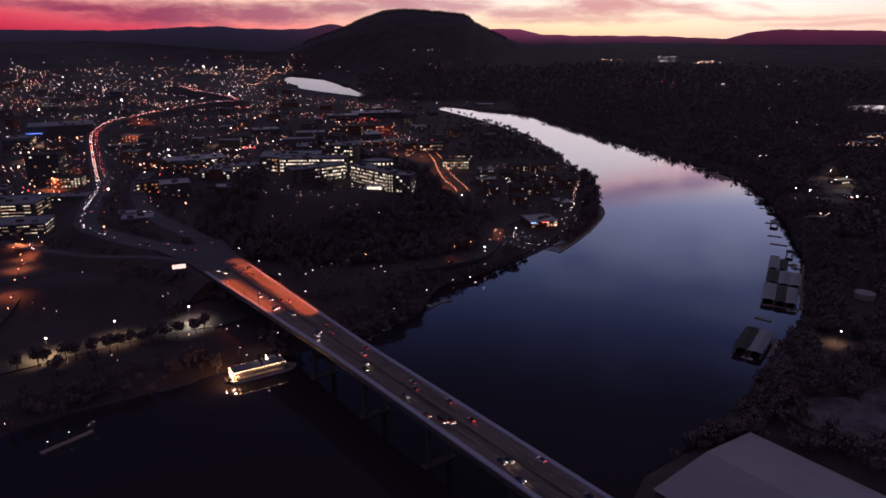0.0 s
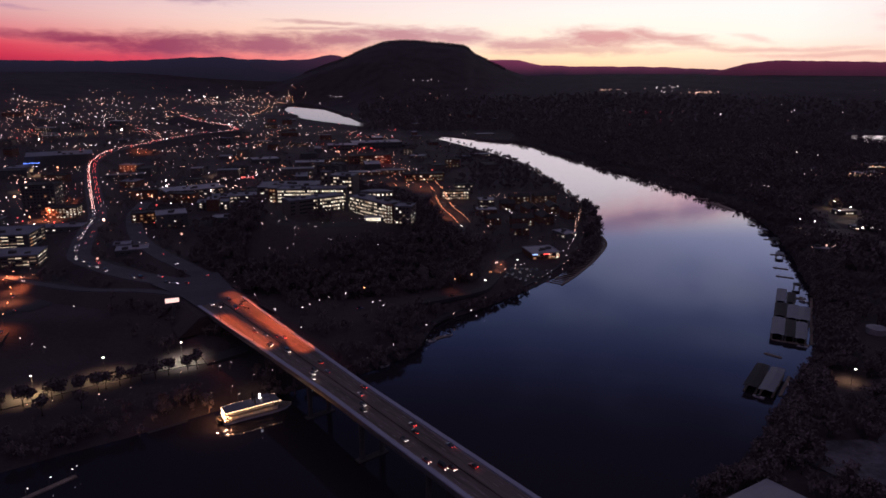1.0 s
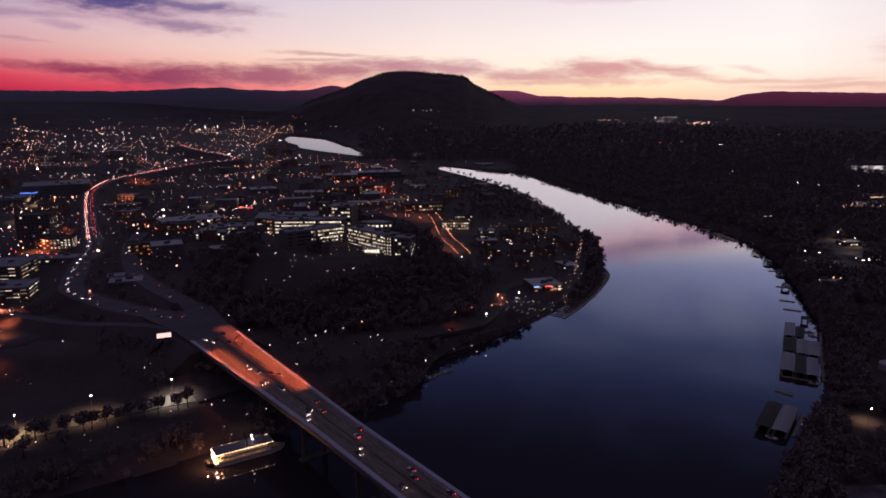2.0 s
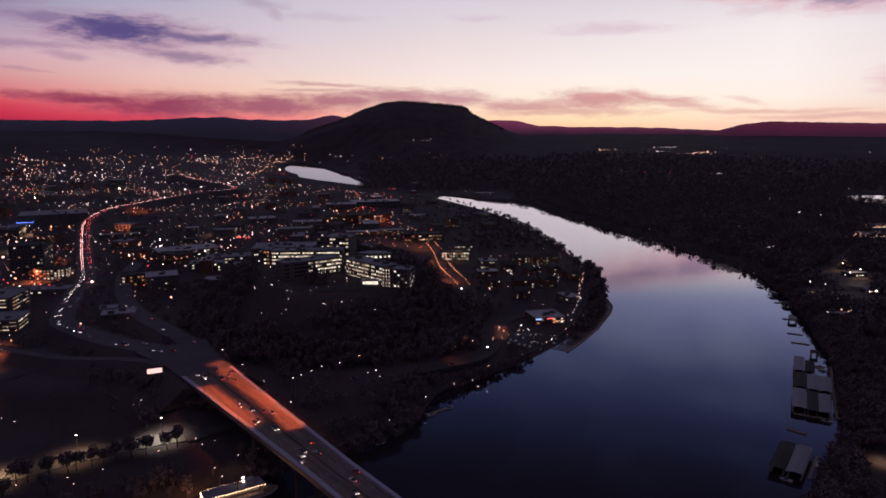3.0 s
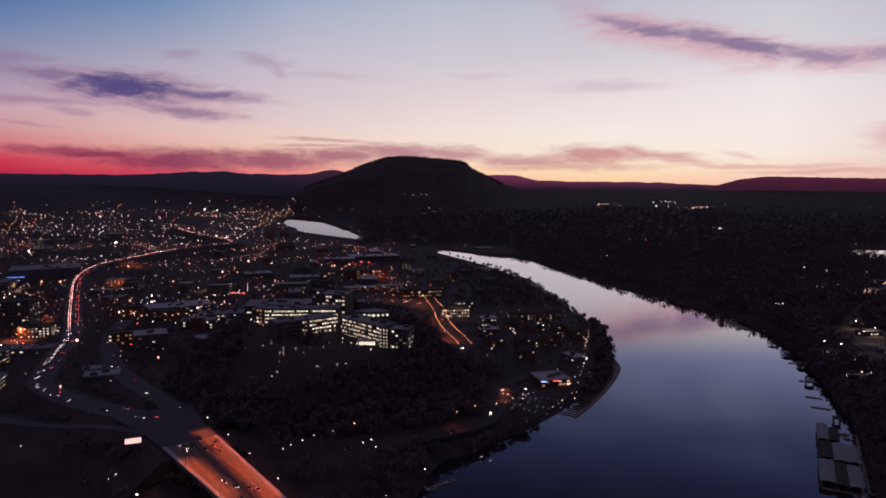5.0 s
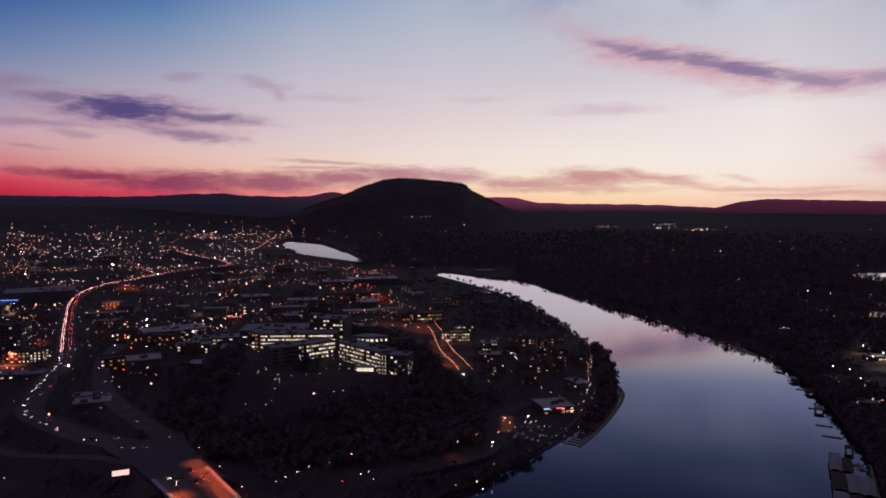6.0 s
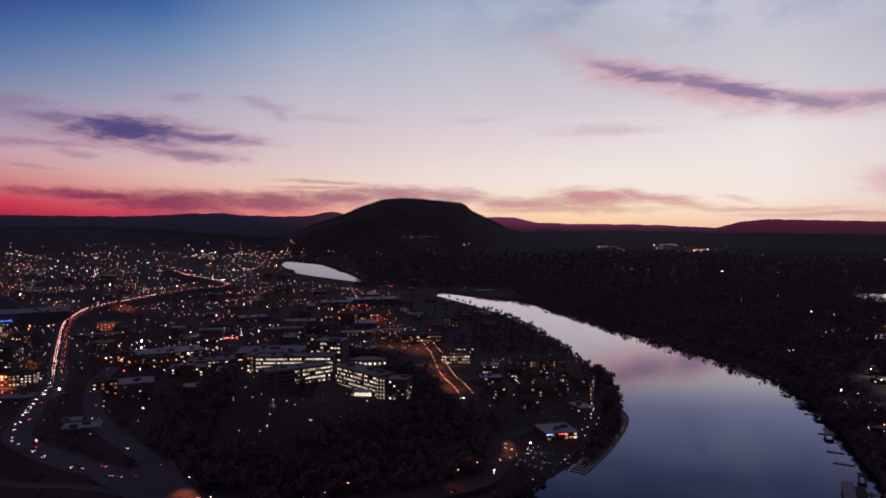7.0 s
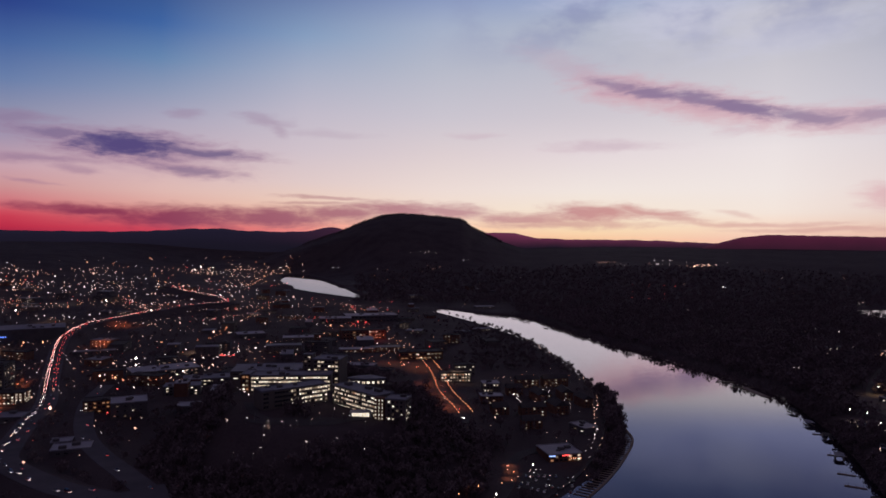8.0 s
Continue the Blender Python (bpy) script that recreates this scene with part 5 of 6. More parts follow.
# riverside street, quay and landing stage
for x, y in ((-250, 397), (-219, 424), (-178, 448)):
    flood.put(x, y, None, -60)
for x, y in ((-240, 372), (-228, 377), (-205, 385), (-190, 394), (-168, 416), (-231, 318), (-198, 378)):
    warm_path.put(x, y)
for x, y in ((-131, 402), (-126, 398), (-121, 414), (-111, 421), (-146, 425), (-152, 432), (-140, 430), (-90, 440)):
    white_path.put(x, y)
# freeway lamps
for s, across in ((40, -1), (92, -1), (-12, 1), (28, 1), (66, 1), (108, 1)):
    p = on_bridge(s, across * (half_width(s) - 1.0), 0.6)
    white_street.put(p.x, p.y, p.z, math.degrees(math.atan2(ACROSS.y, ACROSS.x)) + (180 if across > 0 else 0))
# orange lots on the town side, park paths under the freeway
for x, y in ((-377, 590), (-355, 582), (-370, 565), (-352, 545), (-341, 528), (-330, 505), (-318, 480), (-306, 454), (-300, 440), (-368, 610)):
    sodium.put(x, y)
for i in range(14):
    (white_street if i % 3 else sodium).put(-395 + rr.uniform(-12, 45), 470 + rr.uniform(0, 130))
for x, y in ((-282, 508), (-295, 460), (-285, 456), (-275, 453), (-206, 470), (-203, 474)):
    white_path.put(x, y)
# far bank
flood.put(254, 406)
for x, y in ((439, 843), (450, 830), (547, 922), (551, 969), (437, 787), (520, 900)):
    flood.put(x, y)


# ---- the lights of the town, too many to count ----
def light_cloud(name, glass, places, label):
    """Lamp glasses in one mesh. places: x, y, z, radius."""
    octa = np.array([(1, 0, 0), (-1, 0, 0), (0, 1, 0), (0, -1, 0), (0, 0, 1), (0, 0, -1)], float)
    tri = np.array([(0, 2, 4), (2, 1, 4), (1, 3, 4), (3, 0, 4), (2, 0, 5), (1, 2, 5), (3, 1, 5), (0, 3, 5)])
    p = np.array(places)
    v = (p[:, None, :3] + octa[None] * p[:, 3][:, None, None]).reshape(-1, 3)
    f = (tri[None] + (np.arange(len(p)) * 6)[:, None, None]).reshape(-1, 3)
    whole(name, bulk_mesh(name, v, f, glass), glass, label, "lights", kind="stuff")


MARCH = np.arange(420, 4420, 20.0)
FAN = np.radians(np.arange(-37, 37.01, 0.25))
FAN_HEIGHTS = height_at(MARCH[None, :] * np.sin(FAN)[:, None], MARCH[None, :] * np.cos(FAN)[:, None]) + 8


def meet(dep, az):
    """Where the line of sight from the river's middle, dep degrees down on that bearing, meets lamps eight metres over the ground."""
    a = math.radians(az)
    h = FAN_HEIGHTS[int(np.abs(FAN - a).argmin())]
    below = np.where(h >= 200 - MARCH * math.tan(math.radians(dep)))[0]
    d = MARCH[below[0]] if len(below) else 4300.0
    return d * math.sin(a), d * math.cos(a), d


def town_lights():
    r = np.random.RandomState(31)
    bins = {k: [] for k in ("white", "warm", "sodium", "red", "flood", "blue", "dim_white", "dim_warm", "dim_sodium")}

    def place(kind, x, y, high, size):
        if kind in ("white", "warm", "sodium") and r.random_sample() < 0.66:
            kind = "dim_" + kind
        bins[kind].append((x, y, high, size))

    def lamp_size(d):
        return (0.12 + 1.5 * r.random_sample() ** 9 + d / 3100 + max(d - 2400, 0) / 3200) * 0.86

    def dark_ground(x, y):
        """The freeway loops and the slopes round them stay dark."""
        return (-430 < x < -150 and 480 < y < 880) or (x > -260 and y < 900)

    streets = (math.radians(62), math.radians(152))
    # lots and street fronts: short rows of lamps of one colour
    for _ in range(430):
        dep, az = 2.3 + 11 * r.random_sample() ** 1.5, r.uniform(-35, -4)
        if az > -12 and dep < 4.6:
            continue
        x, y, d = meet(dep, az)
        kind = r.choice(("white", "warm", "sodium", "red"), p=(0.42, 0.28, 0.2, 0.1))
        a = streets[r.randint(2)] + r.normal(0, 0.08)
        gap = r.uniform(10, 26) * (0.6 + d / 2400)
        for i in range(r.randint(2, 8)):
            u, w = (i - 3) * gap, r.normal(0, 5)
            px, py = x + math.cos(a) * u - math.sin(a) * w, y + math.sin(a) * u + math.cos(a) * w
            if not dark_ground(px, py) or r.random_sample() < 0.12:
                place(kind if r.random_sample() < 0.75 else "warm", px, py, 8, lamp_size(d))
    # lone lamps
    for _ in range(330):
        x, y, d = meet(2.2 + 11.5 * r.random_sample() ** 1.3, r.uniform(-35, 2))
        if not dark_ground(x, y) or r.random_sample() < 0.1:
            place(r.choice(("white", "warm", "sodium", "red"), p=(0.4, 0.3, 0.18, 0.12)), x, y, 8, lamp_size(d) * 0.8)
    # the plain under the ridges, thick with small lights
    for _ in range(230):
        x, y, d = meet(1.5 + 3.6 * r.random_sample() ** 1.2, r.uniform(-36, -9) - 3 * r.random_sample())
        place(r.choice(("white", "warm", "sodium", "red"), p=(0.36, 0.3, 0.24, 0.1)), x, y, 8, lamp_size(d) * 0.85)
    # bright yards under the ridges: dip, bearing, lamps, width, colour
    for dep, az, n, wide, kind in ((3.3, -29, 30, 300, "white"), (2.5, -26, 16, 200, "warm"), (2.7, -18.3, 22, 110, "warm"), (2.5, -15, 20, 150, "warm"), (3.6, -33, 30, 180, "warm"), (4.7, -31, 24, 150, "sodium"),
                                   (3.6, -25.5, 26, 260, "white"), (5.6, -27.5, 18, 90, "white"), (7.9, -31.0, 22, 60, "warm"), (9.4, -29.8, 18, 44, "sodium"), (6.8, -32.5, 20, 70, "white"), (5.0, -23, 16, 160, "warm"),
                                   (4.4, -17.0, 12, 60, "white"), (9.8, -20.2, 16, 26, "sodium"), (9.2, -18.8, 14, 30, "warm"), (8.6, -15.8, 16, 20, "red"), (9.0, -21.4, 12, 30, "white")):
        x, y, d = meet(dep, az)
        for _ in range(n):
            place(kind if r.random_sample() < 0.7 else "warm", x + r.normal(0, wide * 0.5), y + r.normal(0, wide * 0.3), 8, lamp_size(d) * 1.1)
    for dep, az, size in ((2.35, -18.6, 2.6), (2.4, -17.7, 2.2), (4.75, -24.6, 2.2), (4.45, -17.6, 2.2), (4.5, -16.9, 2.0), (5.5, -21.5, 1.6), (8.8, -21.8, 1.3), (3.5, -13, 1.6), (5.2, -30, 1.8), (9.2, -29.9, 1.2)):
        x, y, d = meet(dep, az)
        place("flood", x, y, 14, size)
    # the old road to the mountain's foot, and a street of lamps through the middle of the town
    for u in np.linspace(0, 1, 34):
        x, y, d = meet(3.6 - 0.9 * u + 0.2 * math.sin(u * 7), -15.4 + 3.0 * u)
        place("sodium" if r.random_sample() < 0.7 else "warm", x, y, 8, 1.2)
    for u in np.linspace(0, 1, 30):
        x, y, d = meet(7.4 - 2.7 * u, -17.2 + 4.6 * u + r.normal(0, 0.1))
        place("sodium", x, y, 8, 0.85)
    # works by the far reach: red and orange
    for dep, az, n, wide, kind in ((5.6, -6.0, 14, 40, "sodium"), (6.6, -7.0, 12, 60, "red"), (5.0, -4.2, 6, 20, "red"), (7.2, -5.2, 10, 50, "sodium"), (6.2, -9.5, 10, 80, "red")):
        x, y, d = meet(dep, az)
        for _ in range(n):
            place(kind, x + r.normal(0, wide * 0.5), y + r.normal(0, wide * 0.4), 8, lamp_size(d) * 0.9)
    # across the river: yards and the valley below the right ridge
    for dep, az, n, wide, kind in ((1.85, 13.2, 14, 70, "warm"), (2.0, 20.2, 26, 70, "warm"), (1.6, 18.0, 10, 90, "white"), (1.95, 17.3, 7, 60, "white"), (7.6, 31.2, 26, 40, "warm"), (6.9, 31.8, 16, 50, "sodium"), (6.3, 29.5, 7, 60, "white"),
                                   (11.4, 31.5, 10, 22, "white"), (13.2, 29.5, 7, 14, "warm"), (3.6, 21.4, 4, 26, "white"), (9.0, 25.0, 6, 8, "white")):
        x, y, d = meet(dep, az)
        for _ in range(n):
            place(kind, x + r.normal(0, wide * 0.5), y + r.normal(0, wide * 0.25), 13, lamp_size(d) * 0.95)
    for _ in range(64):
        x, y, d = meet(1.7 + 7 * r.random_sample() ** 1.5, r.uniform(13, 34))
        place("white" if r.random_sample() < 0.6 else "warm", x, y, 13, lamp_size(d) * 0.75)
    for az in (14.9, 16.1, 17.2, 18.0):
        x, y, d = meet(4.6, az)
        for high, s in ((52, 1.0), (30, 0.5), (14, 0.5)):
            place("red", x, y, high, s)
    # lamps along the lanes and the shore path of the apartments near the river
    for ax, ay, bx, by, n, kind in ((86, 935, 90, 862, 8, "white"), (188, 935, 153, 785, 14, "warm"), (150, 775, 124, 690, 10, "white"), (118, 1060, 176, 1056, 9, "sodium"), (150, 955, 141, 862, 8, "white"), (106, 905, 110, 845, 6, "warm"),
                                    (134, 990, 130, 950, 5, "white"), (70, 1035, 112, 1040, 7, "warm"), (60, 880, 48, 775, 5, "warm"), (196, 1180, 172, 1330, 8, "warm")):
        for i in range(n):
            u = i / (n - 1)
            place(kind, ax + (bx - ax) * u + r.normal(0, 2.0), ay + (by - ay) * u + r.normal(0, 2.5), 6.5, 0.34 + 0.22 * r.random_sample())
    # houses high on the mountain
    for dep, az, size in ((1.15, -3.0, 1.0), (1.1, -2.3, 1.5), (1.15, -1.6, 1.6), (1.1, -1.2, 1.9), (1.1, -0.9, 1.6), (1.15, -0.3, 1.2), (1.7, 2.3, 1.2), (1.75, 1.9, 1.0), (2.4, -8.2, 1.2), (2.3, -9.0, 1.0), (3.1, 6.4, 1.1), (4.0, 3.0, 0.9)):
        x, y, d = meet(dep, az)
        place("white", x, y, 8, size)
    # a blue sign band on the arena
    for i in range(12):
        place("blue", -752 + i * 2.0, 1247 + i * 1.06, 12, 0.9)

    glasses = dict(white=LAMP_WHITE, warm=LAMP_WARM, sodium=LAMP_SODIUM, red=LAMP_RED, flood=FLOOD, blue=LAMP_BLUE, dim_white=DIM_WHITE, dim_warm=DIM_WARM, dim_sodium=DIM_SODIUM)
    for key, rows in bins.items():
        p = np.array(rows)
        shore = from_shore(p[:, 0], p[:, 1])
        ok = (shore > 12) & (np.hypot((p[:, 0] - HILL[0]) / 150, (p[:, 1] - HILL[1]) / 165) > 1.02) & (p[:, 1] > 600)
        p = p[ok]
        p[:, 2] += height_at(p[:, 0], p[:, 1])
        light_cloud("town_lights_" + key, glasses[key], p, "%s lamps scattered through the town and valley" % key.replace("_", " "))


town_lights()


# ---- cars ----
TYRE = material("tyre", (0.02, 0.02, 0.02), rough=0.9)
PAINTS = [("white", material("car_white", (0.6, 0.6, 0.6), rough=0.3)), ("black", material("car_black", (0.02, 0.02, 0.022), rough=0.25)), ("silver", material("car_silver", (0.35, 0.36, 0.37), rough=0.3, metal=0.6)),
          ("red", material("car_red", (0.25, 0.03, 0.025), rough=0.3)), ("blue", material("car_blue", (0.04, 0.06, 0.16), rough=0.3))]


def car_template(colour, paint, van=False):
    long, wide, tall = (5.6, 2.0, 2.3) if van else (4.5, 1.82, 1.45)
    c = thing("van" if van else "car", pose(0, 0, 0), "%s %s with head and tail lights on in traffic" % (colour, "van" if van else "car"), "van" if van else "car", "evening traffic")
    h = long / 2
    side = [(-h, 0.3), (-h, 0.78), (-h + 0.2, 0.9), (h - 1.2, 0.92), (h - 0.1, 0.74), (h, 0.6), (h, 0.3)]
    v = [(x, s * wide / 2, z) for s in (-1, 1) for x, z in side]
    n = len(side)
    part("body", Shape().face_set(v, [(i, (i + 1) % n, n + (i + 1) % n, n + i) for i in range(n)] + [tuple(range(n - 1, -1, -1)), tuple(range(n, 2 * n))]), paint, c)
    cab = [(-h + 0.1, 0.9), (-h + 0.35, tall), (h - 1.7, tall), (h - 0.9, 0.9)] if van else [(-h + 0.35, 0.9), (-h + 0.95, tall), (h - 2.0, tall), (h - 1.15, 0.92)]
    v = [(x, s * (wide / 2 - (0.22 if z > 1 else 0.06)), z) for s in (-1, 1) for x, z in cab]
    part("cabin", Shape().face_set(v, [(i, (i + 1) % 4, 4 + (i + 1) % 4, 4 + i) for i in range(4)] + [(3, 2, 1, 0), (4, 5, 6, 7)]), DARK_GLASS, c, "dark glazed cabin")
    wheel = Shape().cone((0, -0.11, 0), (0, 0.11, 0), 0.33, 0.33, 10).mesh("wheel", TYRE)
    rim = Shape().cone((0, -0.015, 0), (0, 0.015, 0), 0.2, 0.2, 8).mesh("rim", STEEL)
    for x in (-h + 0.85, h - 0.85):
        for s in (-1, 1):
            w = part("wheel", wheel, TYRE, c, at=pose(x, s * (wide / 2 - 0.1), 0.33))
            part("rim", rim, STEEL, w, "steel rim", at=pose(0, s * 0.115, 0))
    front = Shape().box(-0.04, -0.12, -0.1, 0.06, 0.12, 0.1, 0.03).mesh("headlight", HEADLIGHT)
    rear = Shape().box(-0.06, -0.11, -0.1, 0.04, 0.11, 0.1, 0.03).mesh("taillight", TAILLIGHT)
    for s in (-1, 1):
        part("headlight", front, HEADLIGHT, c, "shining headlight", at=pose(h - 0.02, s * (wide / 2 - 0.2), 0.52))
        part("taillight", rear, TAILLIGHT, c, "glowing red tail light", at=pose(-h + 0.01, s * (wide / 2 - 0.19), 0.66))
    return c


FLEET = {}


def park_car(k, m):
    colour, paint = PAINTS[k % 5]
    van = k % 7 == 6
    if (colour, van) in FLEET:
        copy_thing(FLEET[colour, van], m)
    else:
        c = car_template(colour, paint, van)
        c.matrix_basis = m
        FLEET[colour, van] = c


LAMP_QUEUE = glow("queue_headlights", (1.0, 0.5, 0.42), 4.5)


def traffic():
    r = random.Random(14)
    k = 0
    down = math.degrees(math.atan2(ALONG.y, ALONG.x))
    # towards the far end of the bridge, headlights to the river side; and back into the town
    for lane, heading, gap in ((-8.4, down, 90), (-5.6, down, 50), (-2.5, down, 58), (2.5, down + 180, 80), (5.6, down + 180, 66), (8.4, down + 180, 120)):
        s = r.uniform(0, 30)
        while s < 470:
            p = on_bridge(s, lane + r.uniform(-0.25, 0.25), 0.01)
            park_car(k, pose(p.x, p.y, p.z, 0, 0, heading))
            k += 1
            if k % 2 and s < 380:  # the pool of light by the car
                ahead = 4.5 if lane < 0 else 3.6
                q = p + ALONG * ahead
                point_lamp("car_light", q.x, q.y, q.z + 0.9, 22 if lane < 0 else 16, (1.0, 0.62, 0.42) if lane < 0 else (1.0, 0.1, 0.06), 0.2)
            s += gap * r.uniform(0.35, 1.5)
    # the bend of the freeway, thick with traffic that comes out of the town
    line = FREEWAY_LINE
    far_white, far_red = [], []
    far = Shape()
    run = np.concatenate([[0], np.cumsum(np.linalg.norm(np.diff(line[:, :2], axis=0), axis=1))])

    def at(s):
        p = np.array([np.interp(s, run, line[:, i]) for i in range(3)])
        q = np.array([np.interp(s + 4, run, line[:, i]) for i in range(3)])
        return p, math.atan2(q[1] - p[1], q[0] - p[0])

    for lane, coming, gap in ((2.6, True, 15), (4.9, True, 14), (-3.2, False, 46), (-6.4, False, 55)):
        s = r.uniform(20, 60)
        while s < 2150:
            p, a = at(s)
            x, y = p[0] - math.sin(a) * lane, p[1] + math.cos(a) * lane
            thick = 2.6 if s < 120 else 1.5 if s < 260 else 0.9 if s < 430 else 0.62 if s < 1300 else 1.2
            if s < 430:
                park_car(k, pose(x, y, p[2] + 0.01, 0, 0, math.degrees(a) + (180 if coming else 0)))
                k += 1
            else:
                far.box(x - 1.6, y - 1.6, p[2] + 0.01, x + 1.6, y + 1.6, p[2] + 1.4, 0.4)
                (far_white if coming and r.random() > 0.16 else far_red).append((x - math.cos(a) * 2.2, y - math.sin(a) * 2.2, p[2] + 1.2, 0.4 + s / 6000))
            s += gap * thick * r.uniform(0.5, 1.5)
    whole("distant_cars", far, PAINTS[1][1], "far queue of cars on the freeway through the town", "cars", kind="stuff")
    light_cloud("distant_headlights", LAMP_QUEUE, far_white, "headlights of the far freeway traffic")
    light_cloud("distant_taillights", LAMP_RED, far_red, "red tail lights of the far freeway traffic")
    spur = smooth_line(SPUR, 15)
    for i, side in ((2, -3), (5, 3), (8, -3), (12, 3), (15, -3), (19, 3), (24, -3), (27, 3)):
        if i + 1 < len(spur):
            d = spur[i + 1] - spur[i]
            a = math.atan2(d[1], d[0])
            park_car(i, pose(spur[i][0] - math.sin(a) * side, spur[i][1] + math.cos(a) * side, spur[i][2] + 0.01, 0, 0, math.degrees(a) + (180 if side > 0 else 0)))
    for line2, picks in ((AVENUE, (2, 5, 7, 10, 13, 17, 21)), (WEST_STREET, (3, 7, 11, 15, 20, 26)), (CURVE, (5, 11, 16, 24))):
        for i in picks:
            d = line2[i + 1] - line2[i]
            a = math.atan2(d[1], d[0])
            side = -2.0 if i % 2 else 2.0
            park_car(i, pose(line2[i][0] - math.sin(a) * side, line2[i][1] + math.cos(a) * side, line2[i][2] + 0.02, 0, 0, math.degrees(a) + (180 if side > 0 else 0)))


traffic()


# ---- on and by the water ----
HULL = material("hull_white", (0.24, 0.24, 0.26), ((0.3, 0.3, 0.31),), 0.3, 2.0, 0.5)
DECK_WOOD = material("deck_boards", (0.12, 0.1, 0.085), ((0.17, 0.145, 0.12), (0.2, 0.175, 0.15)), 0.2, 1.6, 0.85)
METAL_ROOF = material("metal_roof", (0.15, 0.155, 0.18), ((0.18, 0.186, 0.212),), 0.05, 0.8, 0.7, 0.0, bump=0.02, bump_scale=1.2)
SLIP_ROOF = material("slip_roof", (0.08, 0.09, 0.125), ((0.105, 0.116, 0.155),), 0.08, 0.9, 0.7)
RUST_ROOF = material("dark_metal_roof", (0.024, 0.024, 0.028), ((0.04, 0.038, 0.038),), 0.08, 0.8, 0.8)
GRAVEL = material("gravel", (0.035, 0.032, 0.036), ((0.075, 0.075, 0.085), (0.12, 0.12, 0.138)), 0.07, 0.4, 0.95, bump=0.05)
FIELD = material("dry_grass", (0.075, 0.067, 0.062), ((0.11, 0.1, 0.092),), 0.02, 0.3, 0.95)
BULB = glow("boat_bulb", (1.0, 0.6, 0.36), 8.0)


def riverboat():
    b = thing("riverboat", pose(-111.5, 385, 0, 0, 0, 32), "moored white excursion riverboat with strings of warm lights", "boat")
    outline = [(-20, -3.6), (-18, -4.9), (12, -4.9), (17, -3.8), (21.5, 0), (17, 3.8), (12, 4.9), (-18, 4.9), (-20, 3.6)]
    part("hull", Shape().prism(outline, -1.2, 1.6), HULL, b)
    part("main_deck", Shape().prism([(x * 1.02, y * 1.06) for x, y in outline], 1.605, 1.85), DECK_WOOD, b)
    part("lower_cabin", Shape().box(-17.5, -4.1, 1.855, 12, 4.1, 4.5), HULL, b)
    part("upper_deck", Shape().box(-19, -5.0, 4.505, 15, 5.0, 4.75), DECK_WOOD, b)
    part("upper_cabin", Shape().box(-17, -3.6, 4.755, 10, 3.6, 7.3), HULL, b)
    part("roof", Shape().box(-19, -5.0, 7.305, 13, 5.0, 7.6, 0.08), ROOF_BLUE, b, "blue-grey sun roof")
    house = part("pilot_house", Shape().box(4, -1.7, 7.605, 8, 1.7, 10.0), HULL, b)
    part("roof", Shape().box(3.6, -2.1, 10.005, 8.4, 2.1, 10.25, 0.05), ROOF_BLUE, house)
    for y in (-2.4, 2.4):
        part("funnel", Shape().cone((-1, y, 7.6), (-1, y, 12.5), 0.45, 0.45, 8).cone((-1, y, 12.5), (-1, y, 13.2), 0.45, 0.75, 8), RUST_ROOF, b, "dark crowned funnel")
    wheel = Shape()
    for i in range(10):
        a = 2 * math.pi * i / 10
        c, s = math.cos(a), math.sin(a)
        wheel.face_set([(-21.5 + 0.4 * c, y, 2.0 + 0.4 * s) for y in (-3, 3)] + [(-21.5 + 2.1 * c, y, 2.0 + 2.1 * s) for y in (3, -3)], [(0, 1, 2, 3)])
    wheel.cone((-21.5, -3.2, 2.0), (-21.5, 3.2, 2.0), 0.4, 0.4, 8)
    part("paddle_wheel", wheel, RUST_ROOF, b, "dark red stern paddle wheel")
    for side, yaw in ((-1, 0), (1, 180)):
        for level, y, z in ((0, 4.12, 2.5), (1, 3.62, 5.4)):
            for i in range(9):
                part("window", window_mesh(1.9, 1.3, (PANE_DIM, PANE_ORANGE, PANE_DIM)[(i + level) % 3]), None, b, "lit cabin window", at=pose(-15.5 + i * 2.9, side * y, z, 0, 0, yaw))
    for z, y, zz in ((4.75, 4.9, 5.85), (1.85, 4.9, 2.9)):
        for side in (-1, 1):
            rail = Shape().box(-18.5, side * y - 0.04, zz - 0.08, 14, side * y + 0.04, zz)
            for i in range(17):
                rail.box(-18.5 + i * 2 - 0.04, side * y - 0.04, z, -18.5 + i * 2 + 0.04, side * y + 0.04, zz - 0.08)
            part("railing", rail, HULL, b)
    bulb = Shape().ball((0, 0, 0), 0.26).mesh("bulb", BULB)
    for side in (-1, 1):
        for i in range(19):
            part("bulb", bulb, BULB, b, at=pose(-18.5 + i * 1.75, side * 5.1, 7.35))
    for z in (2.2, 4.4, 7.1):
        for i in range(8):
            part("bulb", bulb, BULB, b, at=pose(-19.3, -4.4 + i * 1.25, z))
    for x, y in ((2, -2.5), (3, 1.6)):
        part("mast_lamp", Shape().ball((x, y, 10.9), 0.5), FLOOD, b, "bright mast lamp")
    mast = Shape().cone((2, -2.5, 7.6), (2, -2.5, 10.5), 0.08, 0.06, 5).cone((3, 1.6, 7.6), (3, 1.6, 10.5), 0.08, 0.06, 5)
    part("mast", mast, STEEL, b)


